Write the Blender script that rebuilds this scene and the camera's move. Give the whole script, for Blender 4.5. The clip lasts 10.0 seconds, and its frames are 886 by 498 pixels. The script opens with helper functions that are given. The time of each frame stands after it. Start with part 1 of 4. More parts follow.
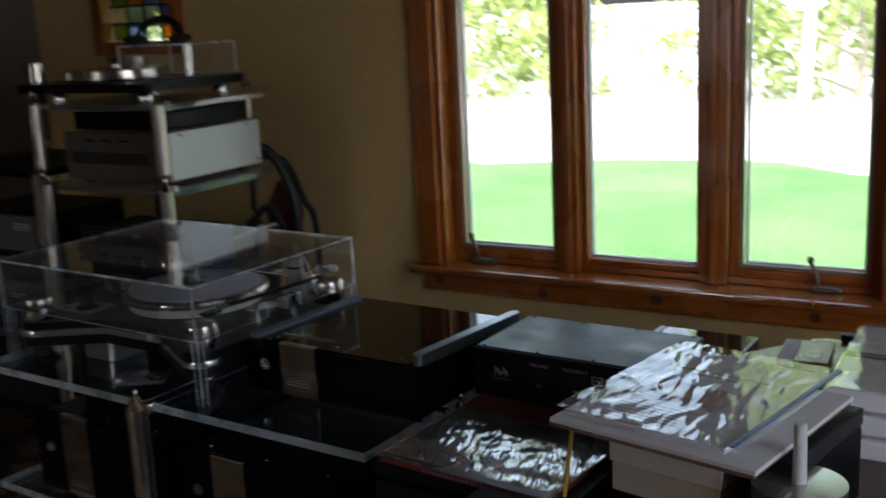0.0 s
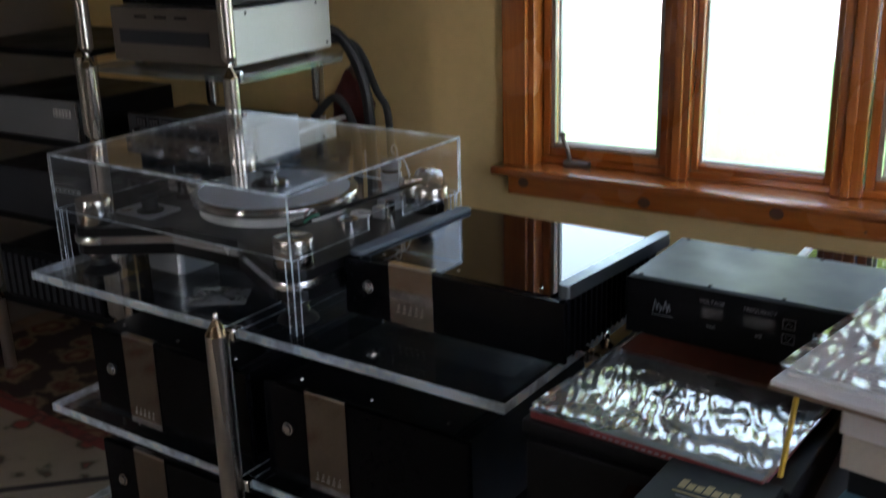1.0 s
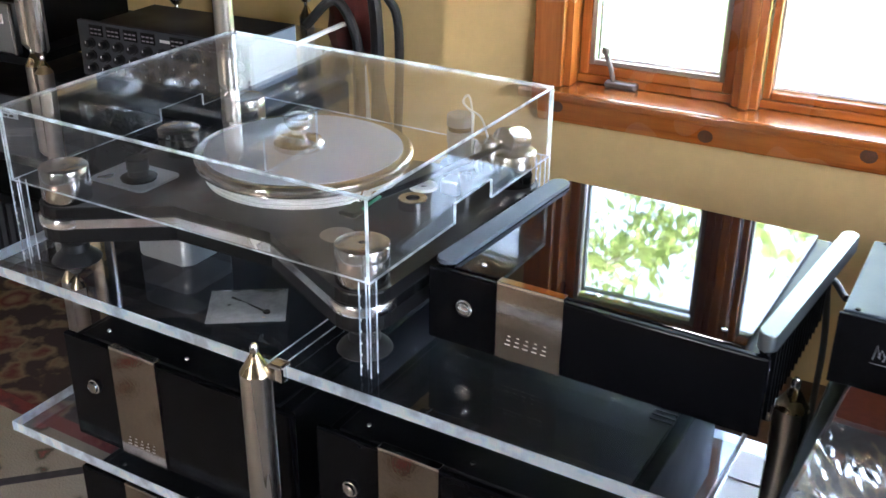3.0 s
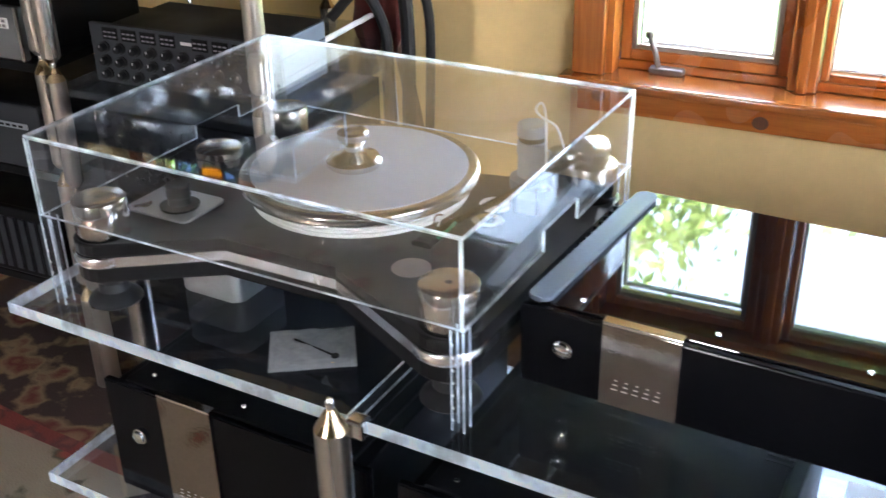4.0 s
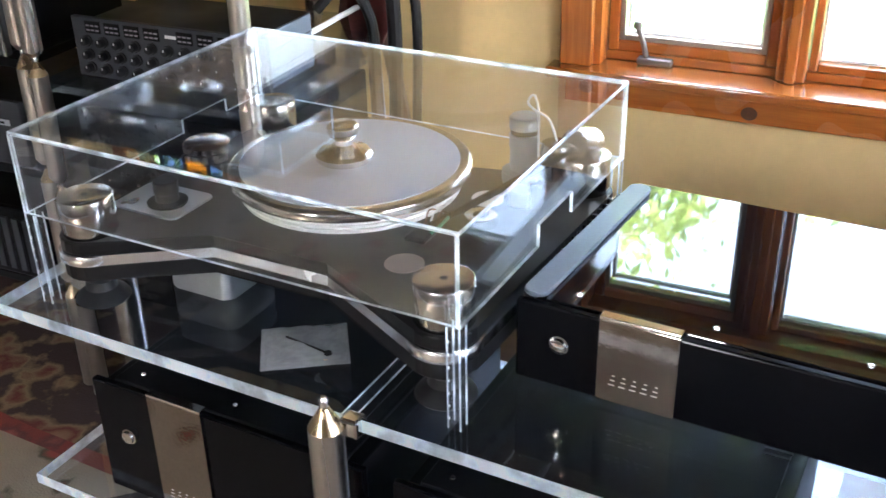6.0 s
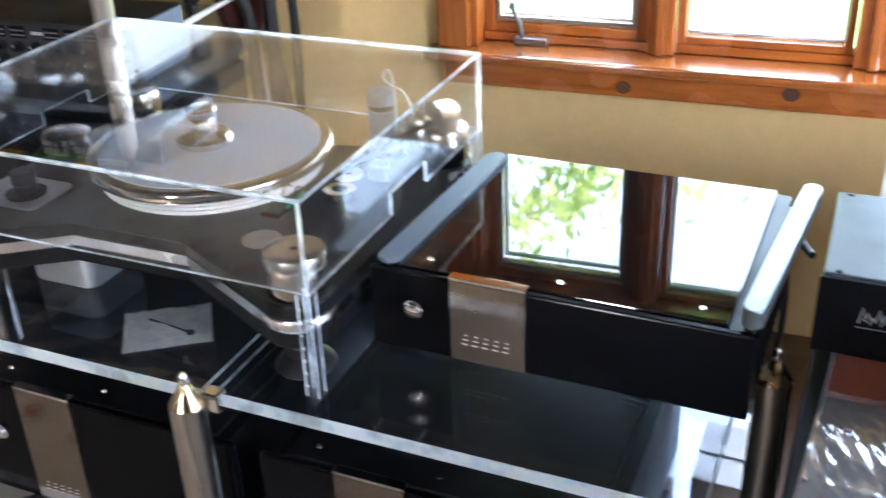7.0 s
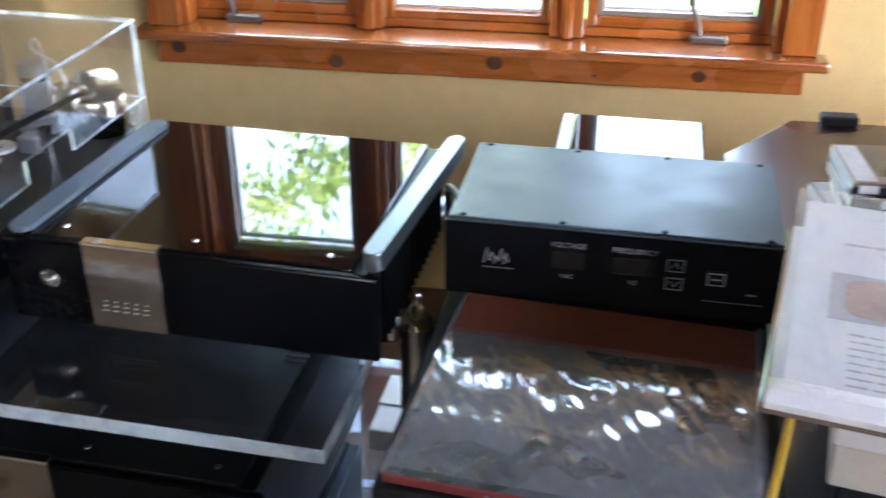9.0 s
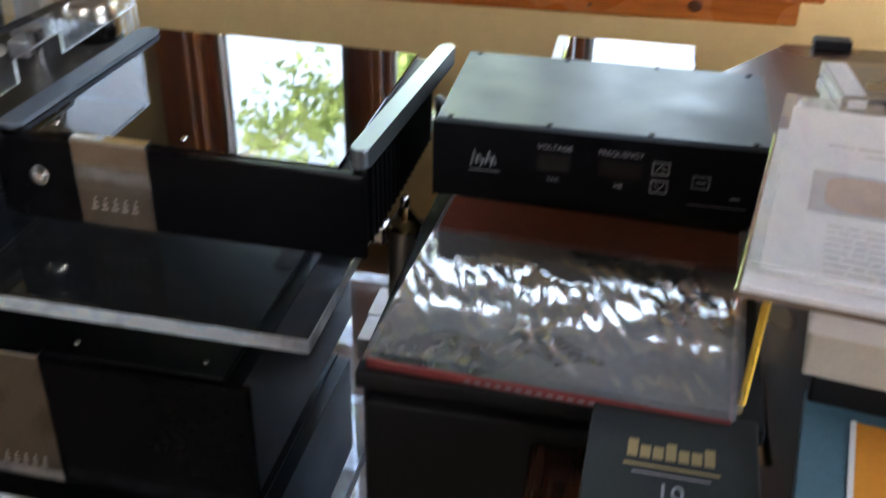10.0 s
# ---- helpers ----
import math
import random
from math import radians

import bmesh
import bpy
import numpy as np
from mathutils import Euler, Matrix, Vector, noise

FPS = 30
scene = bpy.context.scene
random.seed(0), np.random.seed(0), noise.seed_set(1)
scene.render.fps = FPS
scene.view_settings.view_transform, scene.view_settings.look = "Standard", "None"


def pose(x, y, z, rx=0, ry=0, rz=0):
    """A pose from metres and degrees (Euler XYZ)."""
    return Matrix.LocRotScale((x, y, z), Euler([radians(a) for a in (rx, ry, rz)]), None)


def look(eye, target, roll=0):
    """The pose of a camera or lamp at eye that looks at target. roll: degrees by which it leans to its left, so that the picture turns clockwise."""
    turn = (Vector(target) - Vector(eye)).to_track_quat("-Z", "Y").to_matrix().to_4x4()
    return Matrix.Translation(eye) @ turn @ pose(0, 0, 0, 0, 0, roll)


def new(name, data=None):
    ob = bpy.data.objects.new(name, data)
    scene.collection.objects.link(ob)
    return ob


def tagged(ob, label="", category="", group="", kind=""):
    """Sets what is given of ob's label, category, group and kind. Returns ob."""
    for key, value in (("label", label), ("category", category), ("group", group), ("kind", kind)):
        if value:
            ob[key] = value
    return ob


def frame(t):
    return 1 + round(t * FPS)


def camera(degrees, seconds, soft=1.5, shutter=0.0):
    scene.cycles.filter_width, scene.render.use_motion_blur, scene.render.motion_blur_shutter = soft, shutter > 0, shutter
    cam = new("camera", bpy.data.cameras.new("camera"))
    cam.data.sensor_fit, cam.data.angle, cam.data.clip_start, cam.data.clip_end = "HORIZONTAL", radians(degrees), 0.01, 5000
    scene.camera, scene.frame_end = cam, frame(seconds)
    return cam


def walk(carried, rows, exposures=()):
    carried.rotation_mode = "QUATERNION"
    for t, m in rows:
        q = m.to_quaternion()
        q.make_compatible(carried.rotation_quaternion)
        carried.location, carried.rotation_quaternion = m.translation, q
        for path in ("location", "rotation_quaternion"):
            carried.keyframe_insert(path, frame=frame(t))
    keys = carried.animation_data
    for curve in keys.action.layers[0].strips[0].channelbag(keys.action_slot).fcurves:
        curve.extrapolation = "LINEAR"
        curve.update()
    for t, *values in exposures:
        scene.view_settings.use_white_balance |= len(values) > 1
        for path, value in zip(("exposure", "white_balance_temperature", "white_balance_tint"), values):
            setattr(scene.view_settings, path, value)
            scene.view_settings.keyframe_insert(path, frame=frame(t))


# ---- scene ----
cam = camera(45.4, 10.0, shutter=0.5)
PATH = [
    (0, (0.145, -0.159, 1.444), (-0.853, 1.518, 1.006), -2.8),
    (0.2, (0.056, -0.14, 1.457), (-0.862, 1.572, 0.981), -2.6),
    (0.5, (-0.064, -0.09, 1.443), (-1.012, 1.607, 0.974), -1.8),
    (0.8, (-0.154, -0.011, 1.411), (-1.138, 1.641, 0.865), -1.9),
    (1, (-0.205, 0.021, 1.399), (-1.202, 1.636, 0.766), -1.6),
    (1.2, (-0.26, 0.043, 1.404), (-1.204, 1.656, 0.692), -1.0),
    (1.5, (-0.377, 0.052, 1.41), (-1.248, 1.671, 0.623), -0.3),
    (1.7, (-0.452, 0.06, 1.415), (-1.328, 1.68, 0.635), -2.6),
    (2, (-0.537, 0.096, 1.418), (-1.26, 1.762, 0.581), -3.1),
    (2.2, (-0.586, 0.141, 1.422), (-1.319, 1.791, 0.562), -3.0),
    (2.5, (-0.621, 0.231, 1.428), (-1.434, 1.834, 0.551), -2.0),
    (2.7, (-0.651, 0.277, 1.426), (-1.462, 1.886, 0.558), 0.6),
    (3.8, (-0.827, 0.42, 1.404), (-1.605, 2.019, 0.489), -0.6),
    (4, (-0.868, 0.427, 1.423), (-1.649, 2.02, 0.5), -1.2),
    (4.5, (-0.894, 0.432, 1.426), (-1.689, 2.015, 0.497), -1.4),
    (5, (-0.915, 0.438, 1.424), (-1.714, 2.022, 0.501), -1.2),
    (5.2, (-0.927, 0.437, 1.439), (-1.699, 2.022, 0.494), -1.1),
    (6.3, (-0.862, 0.436, 1.415), (-1.591, 2.052, 0.489), -1.4),
    (6.5, (-0.847, 0.43, 1.418), (-1.54, 2.065, 0.496), -1.4),
    (7, (-0.795, 0.433, 1.4), (-1.415, 2.082, 0.455), -2.2),
    (7.5, (-0.746, 0.44, 1.382), (-1.205, 2.139, 0.432), -0.7),
    (8, (-0.699, 0.439, 1.368), (-1.141, 2.14, 0.413), -0.7),
    (8.5, (-0.666, 0.442, 1.369), (-1.092, 2.125, 0.376), -1.0),
    (9, (-0.611, 0.448, 1.367), (-0.876, 2.181, 0.403), 0.1),
    (9.5, (-0.596, 0.439, 1.356), (-0.748, 2.191, 0.403), 1.0),
    (10, (-0.593, 0.414, 1.322), (-0.847, 2.104, 0.283), 0.9),
]
EXPOSURES = [(0.0, 1.65, 6000, 10), (0.6, 1.8, 5900, 10), (1.1, 3.2, 5900, 10), (1.6, 4.5, 5800, 10), (2.5, 4.7, 5800, 10),
             (4.0, 4.95, 5900, 10), (6.5, 5.05, 5800, 10), (7.5, 4.9, 5600, 10), (8.5, 4.75, 5600, 10), (9.2, 4.4, 5600, 10), (10.0, 4.05, 6200, 10)]
walk(cam, [(t, look(eye, target, roll)) for t, eye, target, roll in PATH], EXPOSURES)

# ---- light ----
world = bpy.data.worlds.new("sky")
scene.world = world
world.use_nodes = True
wn = world.node_tree
sky = wn.nodes.new("ShaderNodeTexSky")
sky.sky_type, sky.sun_disc = "NISHITA", False
sky.sun_elevation, sky.sun_rotation = radians(43), radians(176)
sky.air_density, sky.dust_density, sky.ozone_density = 1.0, 6.0, 0.3
hsv = wn.nodes.new("ShaderNodeHueSaturation")
hsv.inputs["Saturation"].default_value = 0.6      # thin white haze
wn.links.new(sky.outputs[0], hsv.inputs["Color"])
wn.links.new(hsv.outputs[0], wn.nodes["Background"].inputs[0])
wn.nodes["Background"].inputs[1].default_value = 0.34
sun = new("sun", bpy.data.lights.new("sun", "SUN"))
sun.data.energy, sun.data.angle, sun.data.color = 2.0, radians(0.5), (1, 0.95, 0.87)
sun.matrix_world = look((0, 0, 0), (-0.05, 0.73, -0.68))

# ---- mesh helpers ----
def part(name, bm, material, parent=None, label="", smooth=False):
    """Link a bmesh as one mesh object."""
    me = bpy.data.meshes.new(name)
    if smooth:
        for f in bm.faces:
            f.smooth = True
    bm.to_mesh(me)
    bm.free()
    if any(p.use_smooth for p in me.polygons):
        me.set_sharp_from_angle(angle=radians(32))
    for m in (material if isinstance(material, (list, tuple)) else [material]):
        me.materials.append(m)
    ob = new(name, me)
    if parent:
        ob.parent = parent
    if label:
        ob["label"] = label
    return ob


def thing(name, x, y, z, turn, label, category, group=""):
    ob = new(name)
    ob.empty_display_size = 0.05
    ob.matrix_world = pose(x, y, z, 0, 0, turn)
    return tagged(ob, label, category, group)


def box(x0, x1, y0, y1, z0, z1, bevel=0.0, bm=None, seg=2, m=None):
    bm = bm or bmesh.new()
    made = bmesh.ops.create_cube(bm, size=1)["verts"]
    for v in made:
        v.co = Vector(((v.co.x + .5) * (x1 - x0) + x0, (v.co.y + .5) * (y1 - y0) + y0, (v.co.z + .5) * (z1 - z0) + z0))
    if m:
        bmesh.ops.transform(bm, matrix=m, verts=made)
    if bevel:
        edges = {e for v in made for e in v.link_edges}
        bmesh.ops.bevel(bm, geom=list(edges), offset=bevel, segments=seg, affect="EDGES", profile=0.5)
    return bm


def lathe(profile, cx=0, cy=0, seg=48, bm=None, m=None, closed=False):
    """Turn (radius, height) pairs round an upright axis; ends are capped."""
    bm = bm or bmesh.new()
    rings = []
    for r, z in profile:
        rings.append([bm.verts.new((cx + r * math.cos(2 * math.pi * i / seg), cy + r * math.sin(2 * math.pi * i / seg), z)) for i in range(seg)])
    for a, b in zip(rings, rings[1:]):
        for i in range(seg):
            bm.faces.new((a[i], a[(i + 1) % seg], b[(i + 1) % seg], b[i]))
    if closed:
        for i in range(seg):
            bm.faces.new((rings[-1][i], rings[-1][(i + 1) % seg], rings[0][(i + 1) % seg], rings[0][i]))
    else:
        bm.faces.new(list(reversed(rings[0])))
        bm.faces.new(rings[-1])
    made = [v for r in rings for v in r]
    for f in {f for v in made for f in v.link_faces}:
        if len(f.verts) == 4:
            f.smooth = True
    if m:
        bmesh.ops.transform(bm, matrix=m, verts=made)
    return bm


def prism(outline, z0, z1, bevel=0.0, bm=None, seg=2):
    """An upright slab over an outline of (x, y) pairs, counter-clockwise."""
    bm = bm or bmesh.new()
    low = [bm.verts.new((x, y, z0)) for x, y in outline]
    top = [bm.verts.new((x, y, z1)) for x, y in outline]
    n = len(low)
    faces = [bm.faces.new(list(reversed(low))), bm.faces.new(top)]
    for i in range(n):
        faces.append(bm.faces.new((low[i], low[(i + 1) % n], top[(i + 1) % n], top[i])))
    if bevel:
        edges = [e for f in faces[:2] for e in f.edges]
        bmesh.ops.bevel(bm, geom=edges, offset=bevel, segments=seg, affect="EDGES", profile=0.5)
    return bm


def rounded(x0, x1, y0, y1, r, n=6):
    pts = []
    for cx, cy, a in ((x1 - r, y0 + r, -90), (x1 - r, y1 - r, 0), (x0 + r, y1 - r, 90), (x0 + r, y0 + r, 180)):
        for i in range(n + 1):
            t = radians(a + 90 * i / n)
            pts.append((cx + r * math.cos(t), cy + r * math.sin(t)))
    return pts


def tube(points, radius, seg=10, bm=None, taper=1.0):
    """A round rod or cable through points."""
    bm = bm or bmesh.new()
    pts = [Vector(p) for p in points]
    rings = []
    for i, p in enumerate(pts):
        d = (pts[min(i + 1, len(pts) - 1)] - pts[max(i - 1, 0)]).normalized()
        a = d.orthogonal().normalized() if not rings else None
        if rings:
            a = (last - d * last.dot(d)).normalized()
        last = a
        b = d.cross(a)
        r = radius * (1 + (taper - 1) * i / max(1, len(pts) - 1))
        rings.append([bm.verts.new(p + a * r * math.cos(2 * math.pi * k / seg) + b * r * math.sin(2 * math.pi * k / seg)) for k in range(seg)])
    for u, v in zip(rings, rings[1:]):
        for k in range(seg):
            f = bm.faces.new((u[k], u[(k + 1) % seg], v[(k + 1) % seg], v[k]))
            f.smooth = True
    bm.faces.new(list(reversed(rings[0])))
    bm.faces.new(rings[-1])
    return bm


def curve(points, n=8):
    """Points on a smooth line through the given ones."""
    p = [Vector(q) for q in points]
    p = [2 * p[0] - p[1]] + p + [2 * p[-1] - p[-2]]
    out = []
    for i in range(1, len(p) - 2):
        for k in range(n):
            t = k / n
            out.append(0.5 * (2 * p[i] + (p[i + 1] - p[i - 1]) * t + (2 * p[i - 1] - 5 * p[i] + 4 * p[i + 1] - p[i + 2]) * t * t
                              + (3 * p[i] - p[i - 1] - 3 * p[i + 1] + p[i + 2]) * t ** 3))
    out.append(p[-2])
    return out


def words(name, text, size, material, parent, m, label=""):
    """Raised lettering in the built-in font."""
    cu = bpy.data.curves.new(name, "FONT")
    cu.body, cu.size, cu.extrude, cu.align_x, cu.align_y, cu.resolution_u = text, size, 0.0003, "CENTER", "CENTER", 3
    tmp = bpy.data.objects.new("tmp", cu)
    scene.collection.objects.link(tmp)
    bpy.context.view_layer.update()
    me = bpy.data.meshes.new_from_object(tmp.evaluated_get(bpy.context.evaluated_depsgraph_get()))
    bpy.data.objects.remove(tmp)
    me.name = name
    me.materials.clear()
    me.materials.append(material)
    ob = new(name, me)
    ob.parent, ob.matrix_local = parent, m
    if label:
        ob["label"] = label
    return ob


# ---- materials ----
def material(name):
    m = bpy.data.materials.new(name)
    m.use_nodes = True
    nt = m.node_tree
    return m, nt, nt.nodes["Principled BSDF"]


def node(nt, kind, **values):
    n = nt.nodes.new("ShaderNode" + kind)
    for k, v in values.items():
        n.inputs[k].default_value = v
    return n


def surface(name, color, rough, metal=0.0, var=0.12, scale=30.0, bump=0.05, stretch=(1, 1, 1), coat=0.0, rvar=0.08, spec=0.5):
    """A surface with variation at two scales in colour, gloss and relief."""
    m, nt, b = material(name)
    co = nt.nodes.new("ShaderNodeTexCoord")
    mp = node(nt, "Mapping", Scale=stretch)
    nt.links.new(co.outputs["Object"], mp.inputs[0])
    fine = node(nt, "TexNoise", Scale=scale * 8, Detail=4.0)
    wide = node(nt, "TexNoise", Scale=scale * 0.4, Detail=3.0)
    for t in (fine, wide):
        nt.links.new(mp.outputs[0], t.inputs["Vector"])
    add = nt.nodes.new("ShaderNodeMath")
    add.operation = "ADD"
    nt.links.new(fine.outputs[0], add.inputs[0])
    nt.links.new(wide.outputs[0], add.inputs[1])
    ramp = node(nt, "MapRange")
    for i, v in enumerate((0.6, 1.4, 0.0, 1.0)):
        ramp.inputs[i + 1].default_value = v
    nt.links.new(add.outputs[0], ramp.inputs[0])
    mix = nt.nodes.new("ShaderNodeMix")
    mix.data_type = "RGBA"
    mix.inputs[6].default_value = (*[c * (1 - var) for c in color], 1)
    mix.inputs[7].default_value = (*[min(1, c * (1 + var)) for c in color], 1)
    nt.links.new(ramp.outputs[0], mix.inputs[0])
    nt.links.new(mix.outputs[2], b.inputs["Base Color"])
    rr = node(nt, "MapRange")
    for i, v in enumerate((0.3, 0.7, max(0.02, rough - rvar), min(1, rough + rvar))):
        rr.inputs[i + 1].default_value = v
    nt.links.new(wide.outputs[0], rr.inputs[0])
    nt.links.new(rr.outputs[0], b.inputs["Roughness"])
    b.inputs["Metallic"].default_value = metal
    b.inputs["Specular IOR Level"].default_value = spec
    b.inputs["Coat Weight"].default_value = coat
    b.inputs["Coat Roughness"].default_value = 0.05
    if bump:
        bp = node(nt, "Bump", Strength=bump, Distance=0.002)
        nt.links.new(fine.outputs[0], bp.inputs["Height"])
        nt.links.new(bp.outputs[0], b.inputs["Normal"])
    return m


def wood(name, light, dark, rough, axis, coat=0.3, scale=1.0):
    """Planed timber with its grain along one axis."""
    m, nt, b = material(name)
    co = nt.nodes.new("ShaderNodeTexCoord")
    s = [14 * scale] * 3
    s["xyz".index(axis)] = 0.9 * scale
    mp = node(nt, "Mapping", Scale=s)
    nt.links.new(co.outputs["Object"], mp.inputs[0])
    n1 = node(nt, "TexNoise", Scale=2.2, Detail=5.0, Distortion=1.2)
    n2 = node(nt, "TexNoise", Scale=14.0, Detail=4.0)
    n3 = node(nt, "TexNoise", Scale=3.0, Detail=2.0)
    nt.links.new(mp.outputs[0], n1.inputs["Vector"])
    nt.links.new(mp.outputs[0], n2.inputs["Vector"])
    nt.links.new(co.outputs["Object"], n3.inputs["Vector"])
    r = nt.nodes.new("ShaderNodeValToRGB")
    r.color_ramp.elements[0].position, r.color_ramp.elements[1].position = 0.32, 0.68
    r.color_ramp.elements[0].color, r.color_ramp.elements[1].color = (*dark, 1), (*light, 1)
    a = nt.nodes.new("ShaderNodeMath")
    a.operation = "MULTIPLY_ADD"
    a.inputs[1].default_value = 0.35
    nt.links.new(n2.outputs[0], a.inputs[0])
    sub = nt.nodes.new("ShaderNodeMath")
    sub.operation = "MULTIPLY"
    sub.inputs[1].default_value = 0.68
    nt.links.new(n1.outputs[0], sub.inputs[0])
    nt.links.new(sub.outputs[0], a.inputs[2])
    nt.links.new(a.outputs[0], r.inputs[0])
    nt.links.new(r.outputs[0], b.inputs["Base Color"])
    rr = node(nt, "MapRange")
    for i, v in enumerate((0.3, 0.7, rough - 0.07, rough + 0.1)):
        rr.inputs[i + 1].default_value = v
    nt.links.new(n3.outputs[0], rr.inputs[0])
    nt.links.new(rr.outputs[0], b.inputs["Roughness"])
    b.inputs["Coat Weight"].default_value, b.inputs["Coat Roughness"].default_value = coat, 0.15
    bp = node(nt, "Bump", Strength=0.12, Distance=0.002)
    nt.links.new(n2.outputs[0], bp.inputs["Height"])
    nt.links.new(bp.outputs[0], b.inputs["Normal"])
    return m


def clear(name, tint, ior=1.49, rough=0.02, haze=0.0, through_light=False):
    """Clear sheet plastic or glass: see-through, with a mirror gloss that grows at grazing angles."""
    m = bpy.data.materials.new(name)
    m.use_nodes = True
    nt = m.node_tree
    nt.nodes.remove(nt.nodes["Principled BSDF"])
    out = nt.nodes["Material Output"]
    tr = node(nt, "BsdfTransparent", Color=(*tint, 1))
    gl = node(nt, "BsdfGlossy", Color=(1, 1, 1, 1), Roughness=rough)
    lw = node(nt, "LayerWeight", Blend=0.5)
    f0 = ((ior - 1) / (ior + 1)) ** 2
    pw = nt.nodes.new("ShaderNodeMath")
    pw.operation = "POWER"
    pw.inputs[1].default_value = 4.0
    nt.links.new(lw.outputs["Facing"], pw.inputs[0])
    fr = nt.nodes.new("ShaderNodeMath")
    fr.operation = "MULTIPLY_ADD"
    fr.inputs[1].default_value, fr.inputs[2].default_value = 1 - f0, f0
    nt.links.new(pw.outputs[0], fr.inputs[0])
    mix = nt.nodes.new("ShaderNodeMixShader")
    nt.links.new(fr.outputs[0], mix.inputs[0])
    body = tr
    if haze:
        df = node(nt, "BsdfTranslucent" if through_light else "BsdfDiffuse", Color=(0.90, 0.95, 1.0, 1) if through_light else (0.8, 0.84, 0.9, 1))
        if through_light:                      # extra diffuse on the translucent imitates light piped along the sheet
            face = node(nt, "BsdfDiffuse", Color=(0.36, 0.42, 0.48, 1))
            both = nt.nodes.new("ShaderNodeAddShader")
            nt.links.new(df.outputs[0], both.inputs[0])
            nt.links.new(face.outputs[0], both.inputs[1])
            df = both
        body = nt.nodes.new("ShaderNodeMixShader")
        no = node(nt, "TexNoise", Scale=26.0 if through_light else 7.0, Detail=5.0)
        # finer noise on edges stands in for broken reflections along them
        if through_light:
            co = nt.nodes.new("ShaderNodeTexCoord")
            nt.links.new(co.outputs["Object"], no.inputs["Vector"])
        hz = node(nt, "MapRange")
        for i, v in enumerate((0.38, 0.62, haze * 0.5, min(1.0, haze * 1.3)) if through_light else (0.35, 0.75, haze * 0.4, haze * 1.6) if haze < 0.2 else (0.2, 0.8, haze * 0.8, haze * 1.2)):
            hz.inputs[i + 1].default_value = v
        nt.links.new(no.outputs[0], hz.inputs[0])
        nt.links.new(hz.outputs[0], body.inputs[0])
        nt.links.new(tr.outputs[0], body.inputs[1])
        nt.links.new(df.outputs[0], body.inputs[2])
    nt.links.new(body.outputs[0], mix.inputs[1])
    nt.links.new(gl.outputs[0], mix.inputs[2])
    nt.links.new(mix.outputs[0], out.inputs["Surface"])
    return m


PINE_X = wood("pine_along", (0.44, 0.137, 0.022), (0.27, 0.068, 0.010), 0.24, "x", 0.4)
PINE_Z = wood("pine_upright", (0.44, 0.137, 0.022), (0.27, 0.068, 0.010), 0.24, "z", 0.4)
PINE_SILL = wood("pine_sill", (0.44, 0.137, 0.022), (0.27, 0.068, 0.010), 0.22, "x", 1.0)
PINE_SILL.node_tree.nodes["Principled BSDF"].inputs["Coat IOR"].default_value = 2.0      # thick varnish
KNOT = surface("pine_knot", (0.07, 0.02, 0.006), 0.4, var=0.5, scale=60)
TABLE_WOOD = wood("dark_table", (0.055, 0.022, 0.015), (0.025, 0.011, 0.008), 0.28, "y", 0.3)
BLACK_WOOD = surface("black_cabinet", (0.008, 0.0075, 0.008), 0.5, var=0.3, scale=10, bump=0.05, spec=0.12)
PLASTER = surface("cream_plaster", (0.64, 0.452, 0.198), 0.85, var=0.06, scale=4, bump=0.25)
PALE_WALL = surface("pale_plaster", (0.46, 0.43, 0.40), 0.85, var=0.05, scale=4, bump=0.2)
# shade put into the plaster colour, to lower fill and front reflections
DARKENED_WALL = surface("darkened_plaster", (0.20, 0.18, 0.16), 0.85, var=0.06, scale=4, bump=0.2)
# dark wood colour that stands in for shade overhead and above the window
DARKENED_WOOD = wood("darkened_wood", (0.11, 0.066, 0.04), (0.07, 0.04, 0.024), 0.6, "x", 0.3)
STEEL = surface("brushed_steel", (0.50, 0.46, 0.42), 0.28, 1.0, var=0.08, scale=20, bump=0.04, stretch=(1, 1, 0.05))
CHROME = surface("polished_steel", (0.66, 0.64, 0.62), 0.09, 1.0, var=0.04, scale=30, bump=0.0, rvar=0.03)
TURNED = surface("turned_steel", (0.56, 0.53, 0.50), 0.2, 1.0, var=0.06, scale=25, bump=0.03)
BRASS = surface("brassy_cone", (0.48, 0.37, 0.23), 0.25, 1.0, var=0.15, scale=40, bump=0.03)
ALU = surface("anodised_aluminium", (0.55, 0.58, 0.62), 0.35, 1.0, var=0.06, scale=30, bump=0.05)
TOWER = surface("dull_aluminium", (0.30, 0.31, 0.33), 0.42, 0.6, var=0.08, scale=30, bump=0.05)
STRIPE = surface("bright_aluminium", (0.86, 0.87, 0.89), 0.24, 1.0, var=0.03, scale=20, bump=0.02)
ALU_GREY = surface("grey_lid", (0.052, 0.066, 0.080), 0.42, 0.12, var=0.05, scale=40, bump=0.06, spec=0.20)
SILVER_CASE = surface("silver_case", (0.62, 0.62, 0.62), 0.45, 0.25, var=0.05, scale=20, bump=0.05)
PIANO = surface("gloss_black", (0.004, 0.004, 0.005), 0.025, var=0.3, scale=8, bump=0.0, coat=0.0, rvar=0.005, spec=0.42)
PANEL_BLACK = surface("black_front", (0.003, 0.003, 0.004), 0.14, var=0.3, scale=12, bump=0.02, spec=0.07)
SATIN = surface("satin_black", (0.004, 0.004, 0.005), 0.38, var=0.35, scale=18, bump=0.05, spec=0.10)
